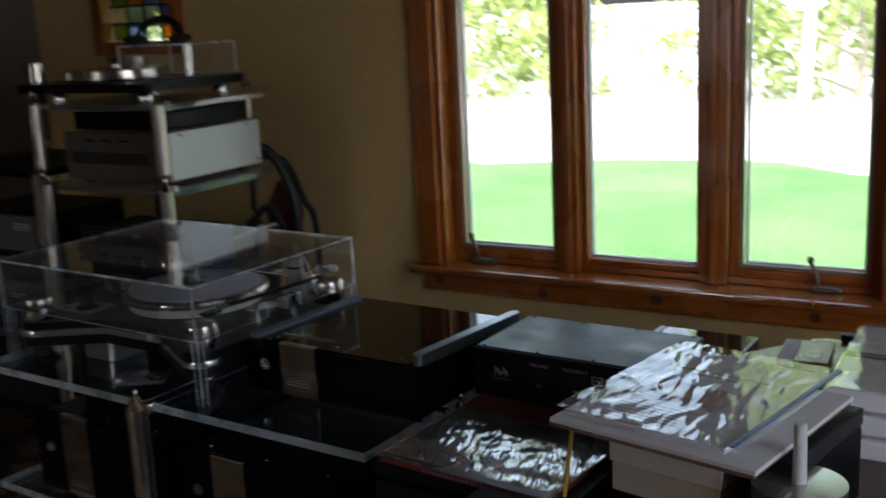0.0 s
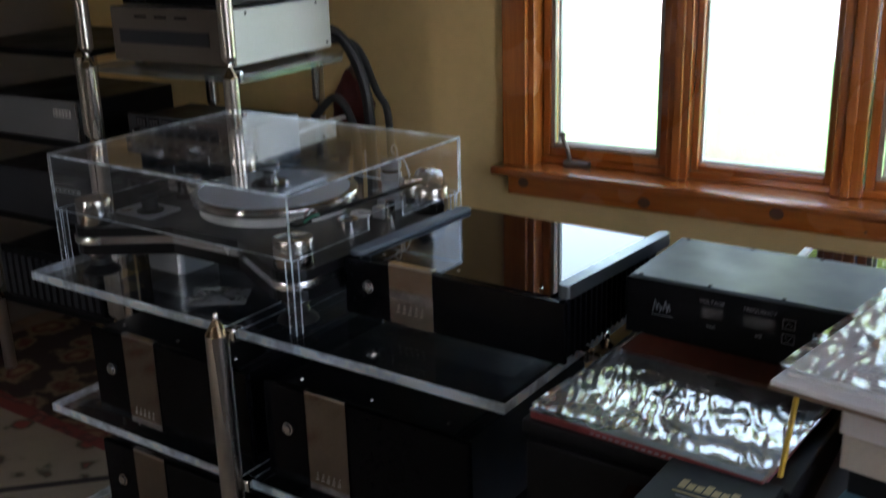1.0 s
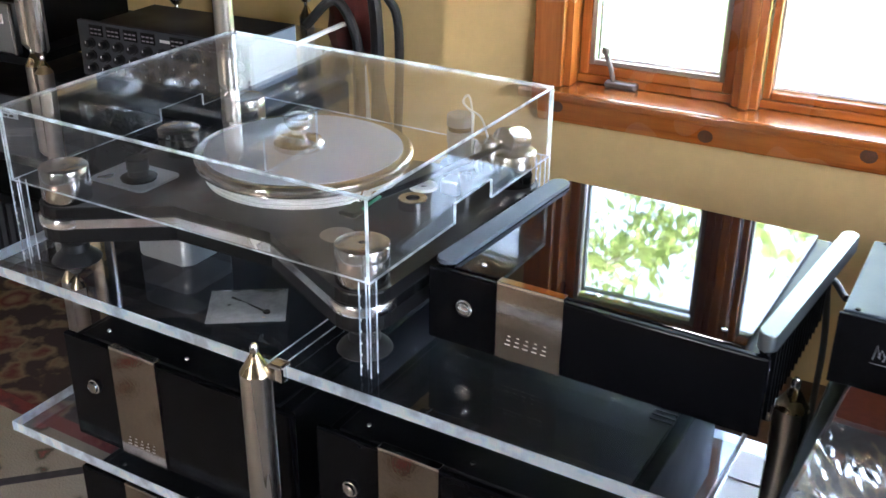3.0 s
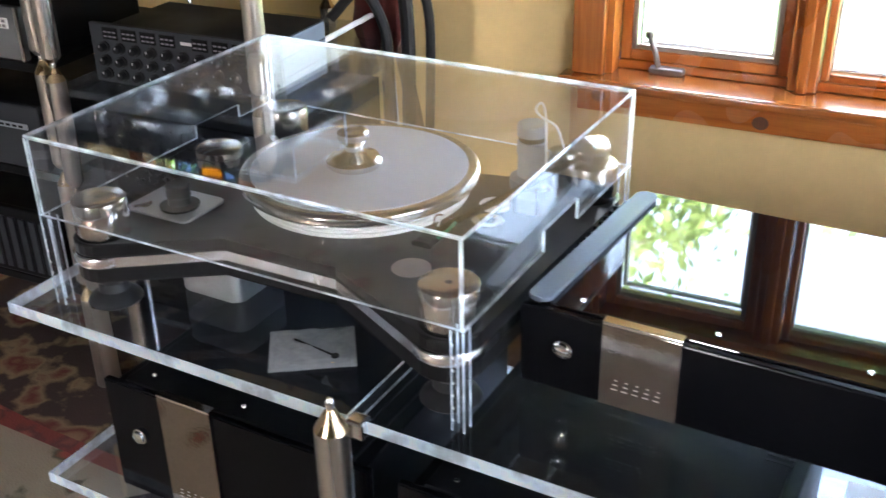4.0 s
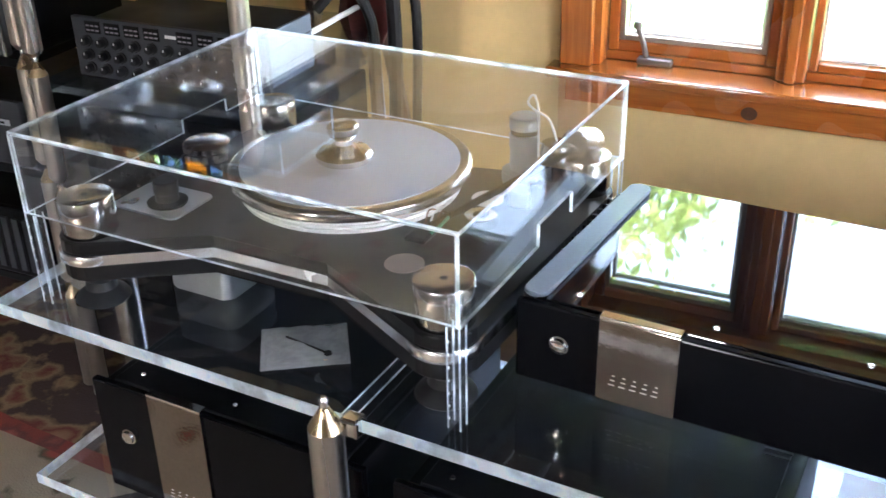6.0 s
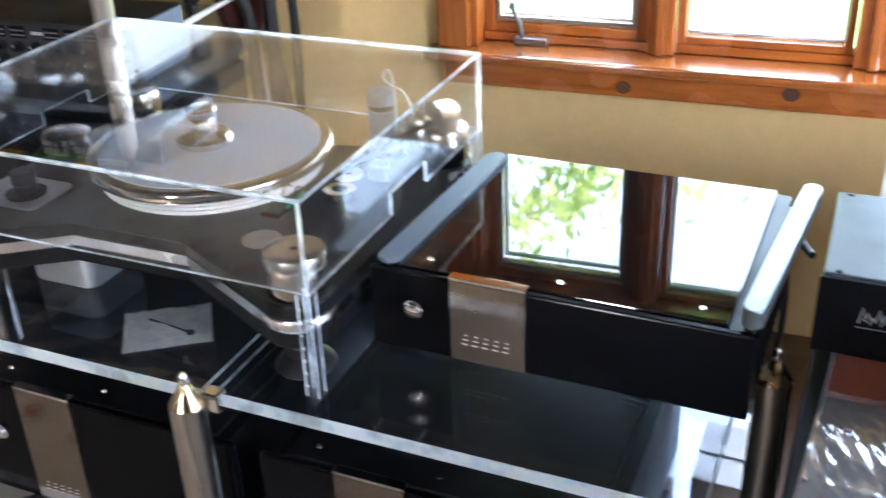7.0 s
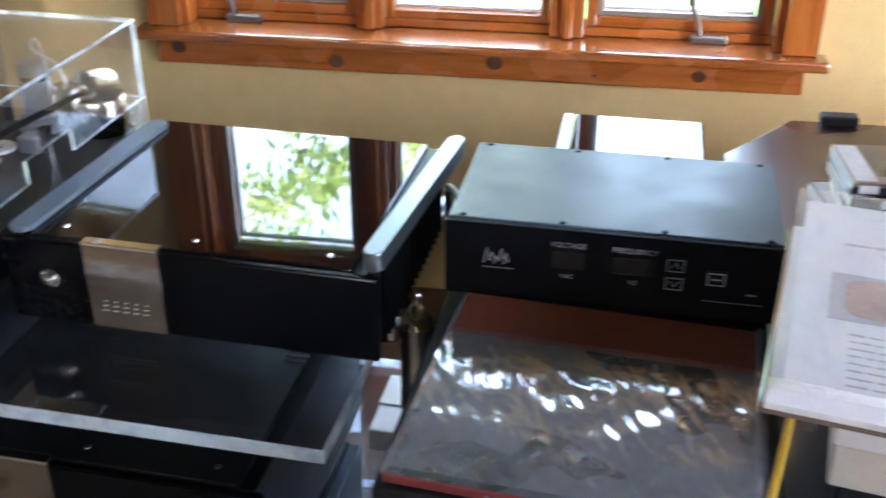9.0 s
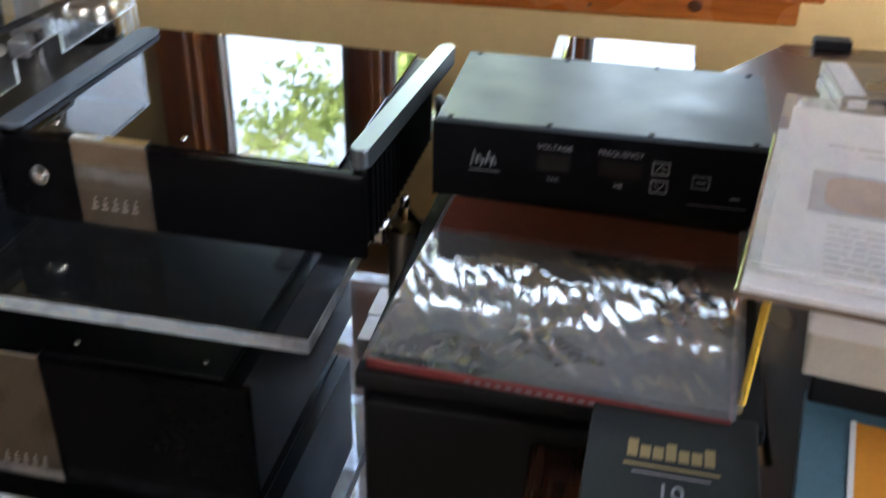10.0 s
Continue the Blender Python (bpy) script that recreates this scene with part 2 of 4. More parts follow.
PLINTH = surface("charcoal_plinth", (0.007, 0.0068, 0.0075), 0.36, var=0.3, scale=25, bump=0.06, spec=0.2)
RUBBER = surface("black_rubber", (0.007, 0.007, 0.008), 0.55, var=0.3, scale=30, bump=0.08, spec=0.3)
PLATTER = surface("frosted_platter", (0.42, 0.44, 0.48), 0.38, 0.0, var=0.04, scale=14, bump=0.03)
MIRROR = surface("mirror_badge", (0.27, 0.23, 0.20), 0.06, 1.0, var=0.1, scale=25, bump=0.03)
WHITE = surface("white_plastic", (0.78, 0.78, 0.76), 0.4, var=0.04, scale=20)
GREY_PLASTIC = surface("grey_hardware", (0.20, 0.17, 0.15), 0.4, 0.6, var=0.15, scale=40)
SCREEN_FRAME = surface("screen_frame", (0.30, 0.24, 0.19), 0.45, 0.3, var=0.08, scale=20)
SEAL = surface("pale_glazing_bead", (0.62, 0.62, 0.62), 0.5, var=0.06, scale=20)
CABLE = surface("black_cable", (0.010, 0.009, 0.009), 0.5, var=0.3, scale=30)
CABLE_RED = surface("dark_red_cloth", (0.09, 0.016, 0.012), 0.8, var=0.4, scale=30, bump=0.3)
GREY_PAINT = surface("grey_panel", (0.032, 0.034, 0.042), 0.5, 0.3, var=0.12, scale=25)
SLATE = surface("slate_side", (0.12, 0.145, 0.19), 0.42, 0.4, var=0.08, scale=25)
MID_INK = surface("dim_lettering", (0.24, 0.24, 0.25), 0.5, var=0.05)
INK = surface("pale_lettering", (0.75, 0.75, 0.75), 0.5, var=0.05)
GOLD_INK = surface("gold_lettering", (0.30, 0.21, 0.09), 0.4, 0.6, var=0.1)
DARK_INK = surface("grey_lettering", (0.22, 0.20, 0.22), 0.7, var=0.1)
ACRYLIC = clear("clear_acrylic", (0.985, 0.99, 1.0), haze=0.006)
SHELF_CLEAR = clear("shelf_acrylic", (0.90, 0.93, 0.97), 1.52, 0.015, haze=0.005)
# tinted and roughened to blur out the coloured window's reflection in the rear shelves
SHELF_DULL = clear("dulled_acrylic", (0.72, 0.74, 0.77), 1.25, 0.25, haze=0.01)
PANE = clear("window_pane", (0.97, 0.985, 0.98), 1.45, 0.0)
SLEEVE = clear("plastic_sleeve", (0.95, 0.955, 0.96), 2.3, 0.10, haze=0.13)
BAG_FILM = clear("zip_bag_film", (0.97, 0.97, 0.98), 1.20, 0.07, haze=0.22)
# edge brightness of piped light is built into the edge materials
EDGE = clear("brightened_acrylic_edge", (0.85, 0.92, 1.0), 1.6, 0.05, haze=0.95, through_light=True)
# low edge haze holds back the built-in brightness on the rear rack
EDGE_DULL = clear("dimmed_acrylic_edge", (0.80, 0.86, 0.92), 1.5, 0.12, haze=0.14, through_light=True)
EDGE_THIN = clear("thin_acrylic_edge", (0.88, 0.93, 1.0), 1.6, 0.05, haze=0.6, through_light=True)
PAPER = surface("white_paper", (0.85, 0.82, 0.83), 0.7, var=0.04, scale=14)
CARTON = surface("cream_carton", (0.62, 0.56, 0.48), 0.7, var=0.08, scale=12)

# ---- structure ----
RX0, RX1, RY0, RY1, RH = -3.35, 1.55, -2.4, 2.70, 2.15
OX0, OX1, OZ0, OZ1 = -1.560, -0.229, 0.625, 1.662      # the triple window's opening
GX0, GX1, GZ0, GZ1 = -3.02, -2.58, 1.34, 1.82           # the small stained-glass window


def setting(name, bm, mat, label, category, smooth=False):
    return tagged(part(name, bm, mat, None, "", smooth), label, category, "", "structure")


def wall_x(y0, y1, x0, x1, z0, z1, holes):
    """A wall along x with rectangular holes (x0, x1, z0, z1), built of butted blocks."""
    bm = bmesh.new()
    xs = sorted({x0, x1, *[v for h in holes for v in h[:2]]})
    for a, b in zip(xs, xs[1:]):
        hit = [h for h in holes if h[0] <= a and h[1] >= b]
        if hit:
            box(a, b, y0, y1, z0, hit[0][2], bm=bm)
            box(a, b, y0, y1, hit[0][3], z1, bm=bm)
        else:
            box(a, b, y0, y1, z0, z1, bm=bm)
    bmesh.ops.remove_doubles(bm, verts=bm.verts, dist=1e-5)
    return bm


FLOOR_WOOD = wood("floor_oak", (0.16, 0.085, 0.045), (0.09, 0.045, 0.022), 0.4, "x", 0.2, 0.5)
setting("floor", box(RX0 - .2, RX1 + .2, RY0 - .2, RY1 + .2, -0.12, 0.0), FLOOR_WOOD, "dark oak board floor under a patterned rug", "floor")
# out of view; kept low and dark so gloss tops mirror little light
setting("ceiling", box(RX0 - .2, RX1 + .2, RY0 - .2, RY1 + .2, RH, RH + 0.12), DARKENED_WOOD, "unseen board ceiling darkened to keep reflections and fill low", "ceiling")
setting("wall_north", wall_x(RY1, RY1 + .16, RX0 - .2, RX1 + .2, 0, RH, [(OX0, OX1, OZ0, OZ1), (GX0, GX1, GZ0, GZ1)]), PLASTER,
        "cream plaster wall with a triple casement window", "wall")
# south and west walls are coloured dark to hold back bounce light
setting("wall_south", wall_x(RY0 - .16, RY0, RX0 - .2, RX1 + .2, 0, RH, [(-2.26, -1.96, 1.0, 2.0)]), DARKENED_WALL, "unseen plaster wall darkened to cut fill, with a narrow window opening", "wall")
setting("wall_west", box(RX0 - .16, RX0, RY0, RY1, 0, RH), DARKENED_WALL, "plain plaster wall with shade put into its dark colour", "wall")
bm = bmesh.new()
for a, b, z0, z1 in ((RY0, -0.3, 0, RH), (1.2, RY1, 0, RH), (-0.3, 1.2, 0, 0.9), (-0.3, 1.2, 2.0, RH)):
    box(RX1, RX1 + .16, a, b, z0, z1, bm=bm)
setting("wall_east", bm, PALE_WALL, "pale plaster wall with a wide window opening", "wall")

# the rug
def rug_material(name, c0, c1, c2, c3, scale=9.0, spread=2.0):
    m, nt, b = material(name)
    co = nt.nodes.new("ShaderNodeTexCoord")
    v = node(nt, "TexVoronoi", Scale=scale)
    n = node(nt, "TexNoise", Scale=16.0, Detail=4.0)
    w = node(nt, "TexNoise", Scale=220.0, Detail=2.0)
    for t in (v, n, w):
        nt.links.new(co.outputs["Object"], t.inputs["Vector"])
    r = nt.nodes.new("ShaderNodeValToRGB")
    e = r.color_ramp.elements
    e[0].position, e[0].color = 0.0, (*c0, 1)
    e[1].position, e[1].color = 0.56, (*[c * 1.08 for c in c3], 1)
    for p, c in ((0.16, (*c1, 1)), (0.24, (*c2, 1)), (0.32, (*c3, 1))):
        k = e.new(p)
        k.color = c
    a = nt.nodes.new("ShaderNodeMath")
    a.operation = "MULTIPLY"
    nt.links.new(v.outputs["Distance"], a.inputs[0])
    nt.links.new(n.outputs[0], a.inputs[1])
    a2 = nt.nodes.new("ShaderNodeMath")
    a2.operation = "MULTIPLY"
    a2.inputs[1].default_value = spread
    nt.links.new(a.outputs[0], a2.inputs[0])
    nt.links.new(a2.outputs[0], r.inputs[0])
    nt.links.new(r.outputs[0], b.inputs["Base Color"])
    b.inputs["Roughness"].default_value = 0.95
    bp = node(nt, "Bump", Strength=0.6, Distance=0.004)
    nt.links.new(w.outputs[0], bp.inputs["Height"])
    nt.links.new(bp.outputs[0], b.inputs["Normal"])
    return m


RUG = rug_material("rug_wool", (0.16, 0.02, 0.02), (0.24, 0.05, 0.04), (0.07, 0.06, 0.035), (0.25, 0.21, 0.155))
RUG_FLORAL = rug_material("rug_floral", (0.30, 0.22, 0.12), (0.11, 0.02, 0.018), (0.20, 0.14, 0.08), (0.035, 0.018, 0.017), 7.0, 1.25)
RUG_RED = rug_material("rug_red_border", (0.34, 0.24, 0.15), (0.22, 0.06, 0.05), (0.10, 0.03, 0.03), (0.17, 0.032, 0.028), 10.0, 1.4)
RUG_DARK = surface("rug_dark_border", (0.025, 0.018, 0.018), 0.95, var=0.6, scale=9, bump=0.5)
rug = thing("rug", -1.9, 0.5, 0.0, -4, "cream wool rug with red flowers and dark stripe", "rug")
part("field", box(-1.25, 1.6, -1.4, 1.16, 0.001, 0.010), RUG, rug)
for y0, y1 in ((-1.46, -1.40), (1.16, 1.20)):
    part("edge_band", box(-1.25, 1.6, y0, y1, 0.001, 0.0105), RUG_RED, rug, "dark red edge band")
line = box(-.42, .42, -.012, .012, 0.0102, 0.0112)
bmesh.ops.transform(line, verts=line.verts, matrix=pose(-.44, 1.01, 0, 0, 0, 46))
part("stripe", line, RUG_DARK, rug, "thin black stripe")
rug2 = thing("rug", -2.65, 2.05, 0.0, -8, "dark red oriental rug with floral pattern", "rug")
part("field", box(-.60, .75, -.28, .40, 0.001, 0.009), RUG_FLORAL, rug2)
part("border", box(-.60, .75, -.37, -.281, 0.001, 0.0098), RUG_RED, rug2, "dark red border")
part("fringe", box(-.60, .75, -.395, -.371, 0.001, 0.006), RUG, rug2, "cream fringe")

# ---- the triple window ----
window = tagged(new("window_1"), "three-light pine casement window with orange-stained frame", "window", "", "structure")


def framing(x0, x1, z0, z1, y0, y1, w, parent, name, mx, mz, bev=0.004, low=None):
    """Four mitreless members round an opening: two stiles and two rails."""
    low = w if low is None else low
    part(name, box(x0, x0 + w, y0, y1, z0, z1, bev), mz, parent)
    part(name, box(x1 - w, x1, y0, y1, z0, z1, bev), mz, parent)
    part(name, box(x0 + w, x1 - w, y0 + .002, y1 - .002, z0, z0 + low, bev), mx, parent)
    part(name, box(x0 + w, x1 - w, y0 + .002, y1 - .002, z1 - w, z1, bev), mx, parent)


# casing on the wall: flat boards with a raised inner bead
for side, x0, x1 in (("l", -1.632, -1.557), ("r", -0.232, -0.160)):
    part("casing", box(x0, x1, RY1 - .024, RY1 - .001, 0.652, 1.755, 0.004), PINE_Z, window)
# head casing coloured dark in place of backlit pine
part("casing", box(-1.66, -0.128, RY1 - .028, RY1 - .001, 1.757, 1.85, 0.004), DARKENED_WOOD, window)
# added unseen panel: shade on the upper wall, for dark reflections
part("head_shade_panel", box(-1.95, .25, RY1 - .020, RY1 - .001, 1.852, 2.146, 0.003), DARKENED_WOOD, window, "added dark panel standing in for shaded wall above the window")
part("window_sill", box(-1.656, -0.138, RY1 - .060, RY1 + .10, 0.627, 0.651, 0.007, seg=3), PINE_SILL, window)
apron = part("apron", box(-1.616, -0.180, RY1 - .022, RY1 - .001, 0.565, 0.626, 0.003), PINE_X, window)
for kx, kz, kr in ((-1.196, 0.588, 0.016), (-0.839, 0.603, 0.017), (-0.397, 0.596, 0.014), (-1.565, 0.603, 0.015), (-0.62, 0.585, 0.004)):
    bm = lathe([(0.0005, 0.0022), (kr * .6, 0.0018), (kr, 0.0)], seg=16)
    bmesh.ops.transform(bm, verts=bm.verts, matrix=Matrix.Translation((kx, RY1 - .022, kz)) @ Euler((radians(90), 0, 0)).to_matrix().to_4x4() @ Matrix.Diagonal((1.12, .95, 1, 1)))
    part("knot", bm, KNOT, apron)
# jamb lining
part("jamb", box(OX0 + .0, OX0 + .018, RY1 - .001, RY1 + .14, 0.652, OZ1), PINE_Z, window)
part("jamb", box(OX1 - .018, OX1, RY1 - .001, RY1 + .14, 0.652, OZ1), PINE_Z, window)
part("jamb", box(OX0 + .018, OX1 - .018, RY1 - .001, RY1 + .14, OZ1 - .018, OZ1), PINE_X, window)
part("subsill", box(OX0, OX1, RY1 + .10, RY1 + .159, 0.6255, 0.652), PINE_X, window)
for x0, x1 in ((-1.159, -1.097), (-0.725, -0.649)):
    bm = box(x0, x1, RY1 + .028, RY1 + .14, 0.652, OZ1 - .018, 0.004)
    part("mullion", bm, PINE_Z, window)
    part("bead", box((x0 + x1) / 2 - .012, (x0 + x1) / 2 + .012, RY1 + .016, RY1 + .0285, 0.652, OZ1 - .018, 0.004), PINE_Z, window)
LIGHTS = ((-1.542, -1.159, True), (-1.097, -0.725, False), (-0.649, -0.247, True))
for x0, x1, opens in LIGHTS:
    sash = part("sash", box(x0, x1, RY1 + .05, RY1 + .125, 0.652, 0.672, 0.003), PINE_X, window)
    framing(x0 + .002, x1 - .002, 0.672, OZ1 - .02, RY1 + .055, RY1 + .12, 0.024 if opens else 0.018, window, "sash_member", PINE_X, PINE_Z)
    i = 0.026 if opens else 0.020
    if opens:
        framing(x0 + i, x1 - i, 0.674 + i - .004, OZ1 - .02 - i, RY1 + .060, RY1 + .074, 0.012, window, "screen_frame", SCREEN_FRAME, SCREEN_FRAME, 0.002, 0.012)
        framing(x0 + i + .012, x1 - i - .012, 0.690 + i - .012, OZ1 - .04 - i, RY1 + .082, RY1 + .10, 0.008, window, "glazing_bead", SEAL, SEAL, 0.001)
    else:
        framing(x0 + i, x1 - i, 0.672 + i, OZ1 - .02 - i, RY1 + .078, RY1 + .10, 0.006, window, "glazing_bead", SEAL, SEAL, 0.001)
    pane = part("pane", box(x0 + i, x1 - i, RY1 + .103, RY1 + .107, 0.672, OZ1 - .03), PANE, window, "clear window glass")
    pane.visible_shadow = False
    if opens:
        cx = x0 + 0.115 if x0 < -1 else x1 - .135
        crank = part("crank_base", box(cx - .038, cx + .042, RY1 + .028, RY1 + .056, 0.6515, 0.668, 0.005), GREY_PLASTIC, window, "grey-brown casement crank")
        arm = tube([(cx - .018, RY1 + .038, .668), (cx - .026, RY1 + .036, .70), (cx - .040, RY1 + .034, .735)], 0.0065, 8)
        part("crank_handle", arm, GREY_PLASTIC, crank)
        part("crank_knob", lathe([(.003, .731), (.0095, .735), (.0105, .742), (.008, .750), (.002, .752)], cx - .041, RY1 + .034, 14), GREY_PLASTIC, crank)

# the stained-glass window
glass_win = tagged(new("window_2"), "small wood-framed window with leaded coloured glass", "window", "", "structure")
framing(GX0, GX1, GZ0, GZ1, RY1 - .02, RY1 + .10, 0.05, glass_win, "window_frame", PINE_X, PINE_Z)
COLOURS = [clear("green_glass", (0.20, 0.28, 0.06)), clear("amber_glass", (0.34, 0.18, 0.02)), clear("pale_glass", (0.40, 0.45, 0.32)), clear("blue_glass", (0.16, 0.20, 0.26))]
LEAD = surface("lead_came", (0.03, 0.03, 0.032), 0.5, 0.5)
ny, nx = 6, 4
for j in range(ny):
    for i in range(nx):
        a, b = GX0 + .05 + (GX1 - GX0 - .1) * i / nx, GX0 + .05 + (GX1 - GX0 - .1) * (i + 1) / nx
        c, d = GZ0 + .05 + (GZ1 - GZ0 - .1) * j / ny, GZ0 + .05 + (GZ1 - GZ0 - .1) * (j + 1) / ny
        p = part("pane", box(a + .003, b - .003, RY1 + .03, RY1 + .034, c + .003, d - .003), COLOURS[(i * 3 + j * 2 + (i * j) % 3) % 4], glass_win)
        p.visible_shadow = False
bm = bmesh.new()
for i in range(1, nx):
    x = GX0 + .05 + (GX1 - GX0 - .1) * i / nx
    box(x - .004, x + .004, RY1 + .027, RY1 + .037, GZ0 + .05, GZ1 - .05, bm=bm)
for j in range(1, ny):
    z = GZ0 + .05 + (GZ1 - GZ0 - .1) * j / ny
    box(GX0 + .05, GX1 - .05, RY1 + .026, RY1 + .038, z - .004, z + .004, bm=bm)
part("lead", bm, LEAD, glass_win)

# ---- outdoors ----
def grass_material():
    m, nt, b = material("lawn_grass")
    co = nt.nodes.new("ShaderNodeTexCoord")
    n1 = node(nt, "TexNoise", Scale=0.7, Detail=4.0)
    n2 = node(nt, "TexNoise", Scale=40.0, Detail=5.0)
    for t in (n1, n2):
        nt.links.new(co.outputs["Object"], t.inputs["Vector"])
    a = nt.nodes.new("ShaderNodeMath")
    nt.links.new(n1.outputs[0], a.inputs[0])
    nt.links.new(n2.outputs[0], a.inputs[1])
    r = nt.nodes.new("ShaderNodeValToRGB")
    r.color_ramp.elements[0].position, r.color_ramp.elements[1].position = 0.75 / 1.5, 1.2 / 1.5
    r.color_ramp.elements[0].color, r.color_ramp.elements[1].color = (0.042, 0.125, 0.024, 1), (0.12, 0.25, 0.065, 1)
    s = nt.nodes.new("ShaderNodeMath")
    s.operation = "MULTIPLY"
    s.inputs[1].default_value = 0.66
    nt.links.new(a.outputs[0], s.inputs[0])
    nt.links.new(s.outputs[0], r.inputs[0])
    nt.links.new(r.outputs[0], b.inputs["Base Color"])
    b.inputs["Roughness"].default_value = 0.8
    bp = node(nt, "Bump", Strength=0.8, Distance=0.03)
    nt.links.new(n2.outputs[0], bp.inputs["Height"])
    nt.links.new(bp.outputs[0], b.inputs["Normal"])
    return m


GRASS = grass_material()
GRAVEL = surface("pale_gravel", (0.56, 0.55, 0.52), 0.9, var=0.15, scale=3, bump=0.4)
ground = setting("ground", box(-900, 900, -900, 900, -0.62, -0.30), GRAVEL, "pale sunlit gravel and field to the horizon", "ground")
bm = bmesh.new()
rows = []
for j in range(0, 13):
    y = 2.9 + j * 0.66
    rows.append([bm.verts.new((-16 + i * 0.8, y + (0.25 * math.sin(i * .9) + 0.15 * math.sin(i * 2.3) if j == 12 else 0), -0.27 + 0.03 * math.sin(i * 1.3 + j))) for i in range(41)])
for a, b in zip(rows, rows[1:]):
    for i in range(40):
        bm.faces.new((a[i], a[i + 1], b[i + 1], b[i]))
setting("lawn", bm, GRASS, "bright green mown lawn in sunlight", "lawn", True)

BIRCH = surface("pale_bark", (0.50, 0.46, 0.40), 0.85, var=0.25, scale=5, bump=0.5)
BARK = surface("tree_bark", (0.26, 0.23, 0.18), 0.9, var=0.3, scale=6, bump=0.8)


def leaf_material(name, a, b):
    m, nt, bs = material(name)
    g = nt.nodes.new("ShaderNodeNewGeometry")
    mix = nt.nodes.new("ShaderNodeMix")
    mix.data_type = "RGBA"
    mix.inputs[6].default_value, mix.inputs[7].default_value = (*a, 1), (*b, 1)
    nt.links.new(g.outputs["Random Per Island"], mix.inputs[0])
    nt.links.new(mix.outputs[2], bs.inputs["Base Color"])
    bs.inputs["Roughness"].default_value = 0.5
    tl = node(nt, "BsdfTranslucent")
    nt.links.new(mix.outputs[2], tl.inputs[0])
    ms = nt.nodes.new("ShaderNodeMixShader")
    ms.inputs[0].default_value = 0.45
    nt.links.new(bs.outputs[0], ms.inputs[1])
    nt.links.new(tl.outputs[0], ms.inputs[2])
    nt.links.new(ms.outputs[0], nt.nodes["Material Output"].inputs["Surface"])
    return m


LEAF = leaf_material("leaves", (0.20, 0.28, 0.07), (0.38, 0.44, 0.16))


def tree(x, y, h, spread, low, leaves, rng, label, size=0.16, girth=0.05, bark=None):
    t = thing("tree", x, y, -0.30, 0, label, "tree", "trees beyond the lawn")
    trunk = tube(curve([(0, 0, 0), (.08, .05, h * .3), (-.05, .1, h * .6), (.06, 0, h * .92)], 5), girth * h ** 0.7, 10, taper=0.25)
    tips = []
    for k in range(13):
        a, z = k * 2.4 + rng.random(), h * (low + (0.9 - low) * k / 13)
        out = spread * (0.55 + 0.45 * rng.random()) * (1.1 - 0.6 * k / 13)
        tip = Vector((math.cos(a) * out, math.sin(a) * out, z + h * .10 * rng.random()))
        tube([(0, 0, z - h * .08), tip * .5 + Vector((0, 0, (z - h * .08) * .5 + .1)), tip], 0.018 * h ** 0.6, 6, bm=trunk, taper=0.3)
        tips.append(tip)
        tips.append(tip * .62 + Vector((0, 0, z * .38)))
    part("trunk", trunk, bark or BARK, t)
    verts, faces = [], []
    for k in range(leaves):
        c = tips[rng.randrange(len(tips))] + Vector((rng.gauss(0, spread * .17), rng.gauss(0, spread * .17), rng.gauss(0, h * .055)))
        q = Euler((rng.uniform(-1.2, 1.2), rng.uniform(-1.2, 1.2), rng.uniform(0, 6.28))).to_matrix()
        s = size * rng.uniform(.6, 1.3)
        i = len(verts)
        verts += [tuple(c + q @ Vector(p)) for p in ((-s, 0, 0), (0, -s * .45, s * .1), (s, 0, 0), (0, s * .45, s * .1))]
        faces.append((i, i + 1, i + 2, i + 3))
    me = bpy.data.meshes.new("crown")
    me.from_pydata(verts, [], faces)
    me.materials.append(LEAF)
    crown = new("crown", me)
    crown.parent = t
    return t


rng = random.Random(5)
for x, y, h, s, low, n in ((-13.2, 23, 7, 3.2, .06, 4200), (-18.0, 26, 8, 3.8, .06, 4000), (-4.3, 24, 7, 2.6, .06, 3600), (-0.2, 26, 8, 3.2, .06, 4000), (5.6, 25, 8, 3.4, .06, 3000),
                           (-25, 30, 9, 4.6, .06, 4000), (12, 28, 9, 4.0, .06, 3500)):
    tree(x, y, h, s, low, n, rng, "leafy broad tree in full sun beyond the lawn")
for x, y, h, s in ((-10.2, 18.4, 3.0, 1.5), (-8.6, 18.9, 2.6, 1.3), (-4.9, 18.3, 2.7, 1.2), (-2.9, 18.8, 2.8, 1.5)):
    tree(x, y, h, s, .05, 900, rng, "low leafy shrub in full sun beyond the lawn", 0.13, 0.03)
tree(-2.7, 13.5, 6.6, 1.6, .55, 2600, rng, "slender pale-barked tree at the edge of the lawn", 0.13, 0.020, BIRCH)


# a small tree close to the house, one bough hanging before the window's head
near = thing("tree", -4.3, 5.0, -0.30, 0, "small garden tree with a bough hanging near the window", "tree", "trees beyond the lawn")
wood_bm = tube(curve([(0, 0, 0), (.05, -.03, 1.1), (.02, .02, 2.2), (-.05, .05, 3.4)], 5), .085, 10, taper=.35)
tube(curve([(.02, .02, 2.1), (.9, -.35, 2.75), (1.9, -.75, 2.75), (2.65, -.98, 2.35)], 5), .028, 7, bm=wood_bm, taper=.25)
tube(curve([(.9, -.35, 2.72), (1.4, -.3, 3.1), (1.9, -.2, 3.3)], 4), .018, 6, bm=wood_bm, taper=.3)
part("trunk", wood_bm, BARK, near)
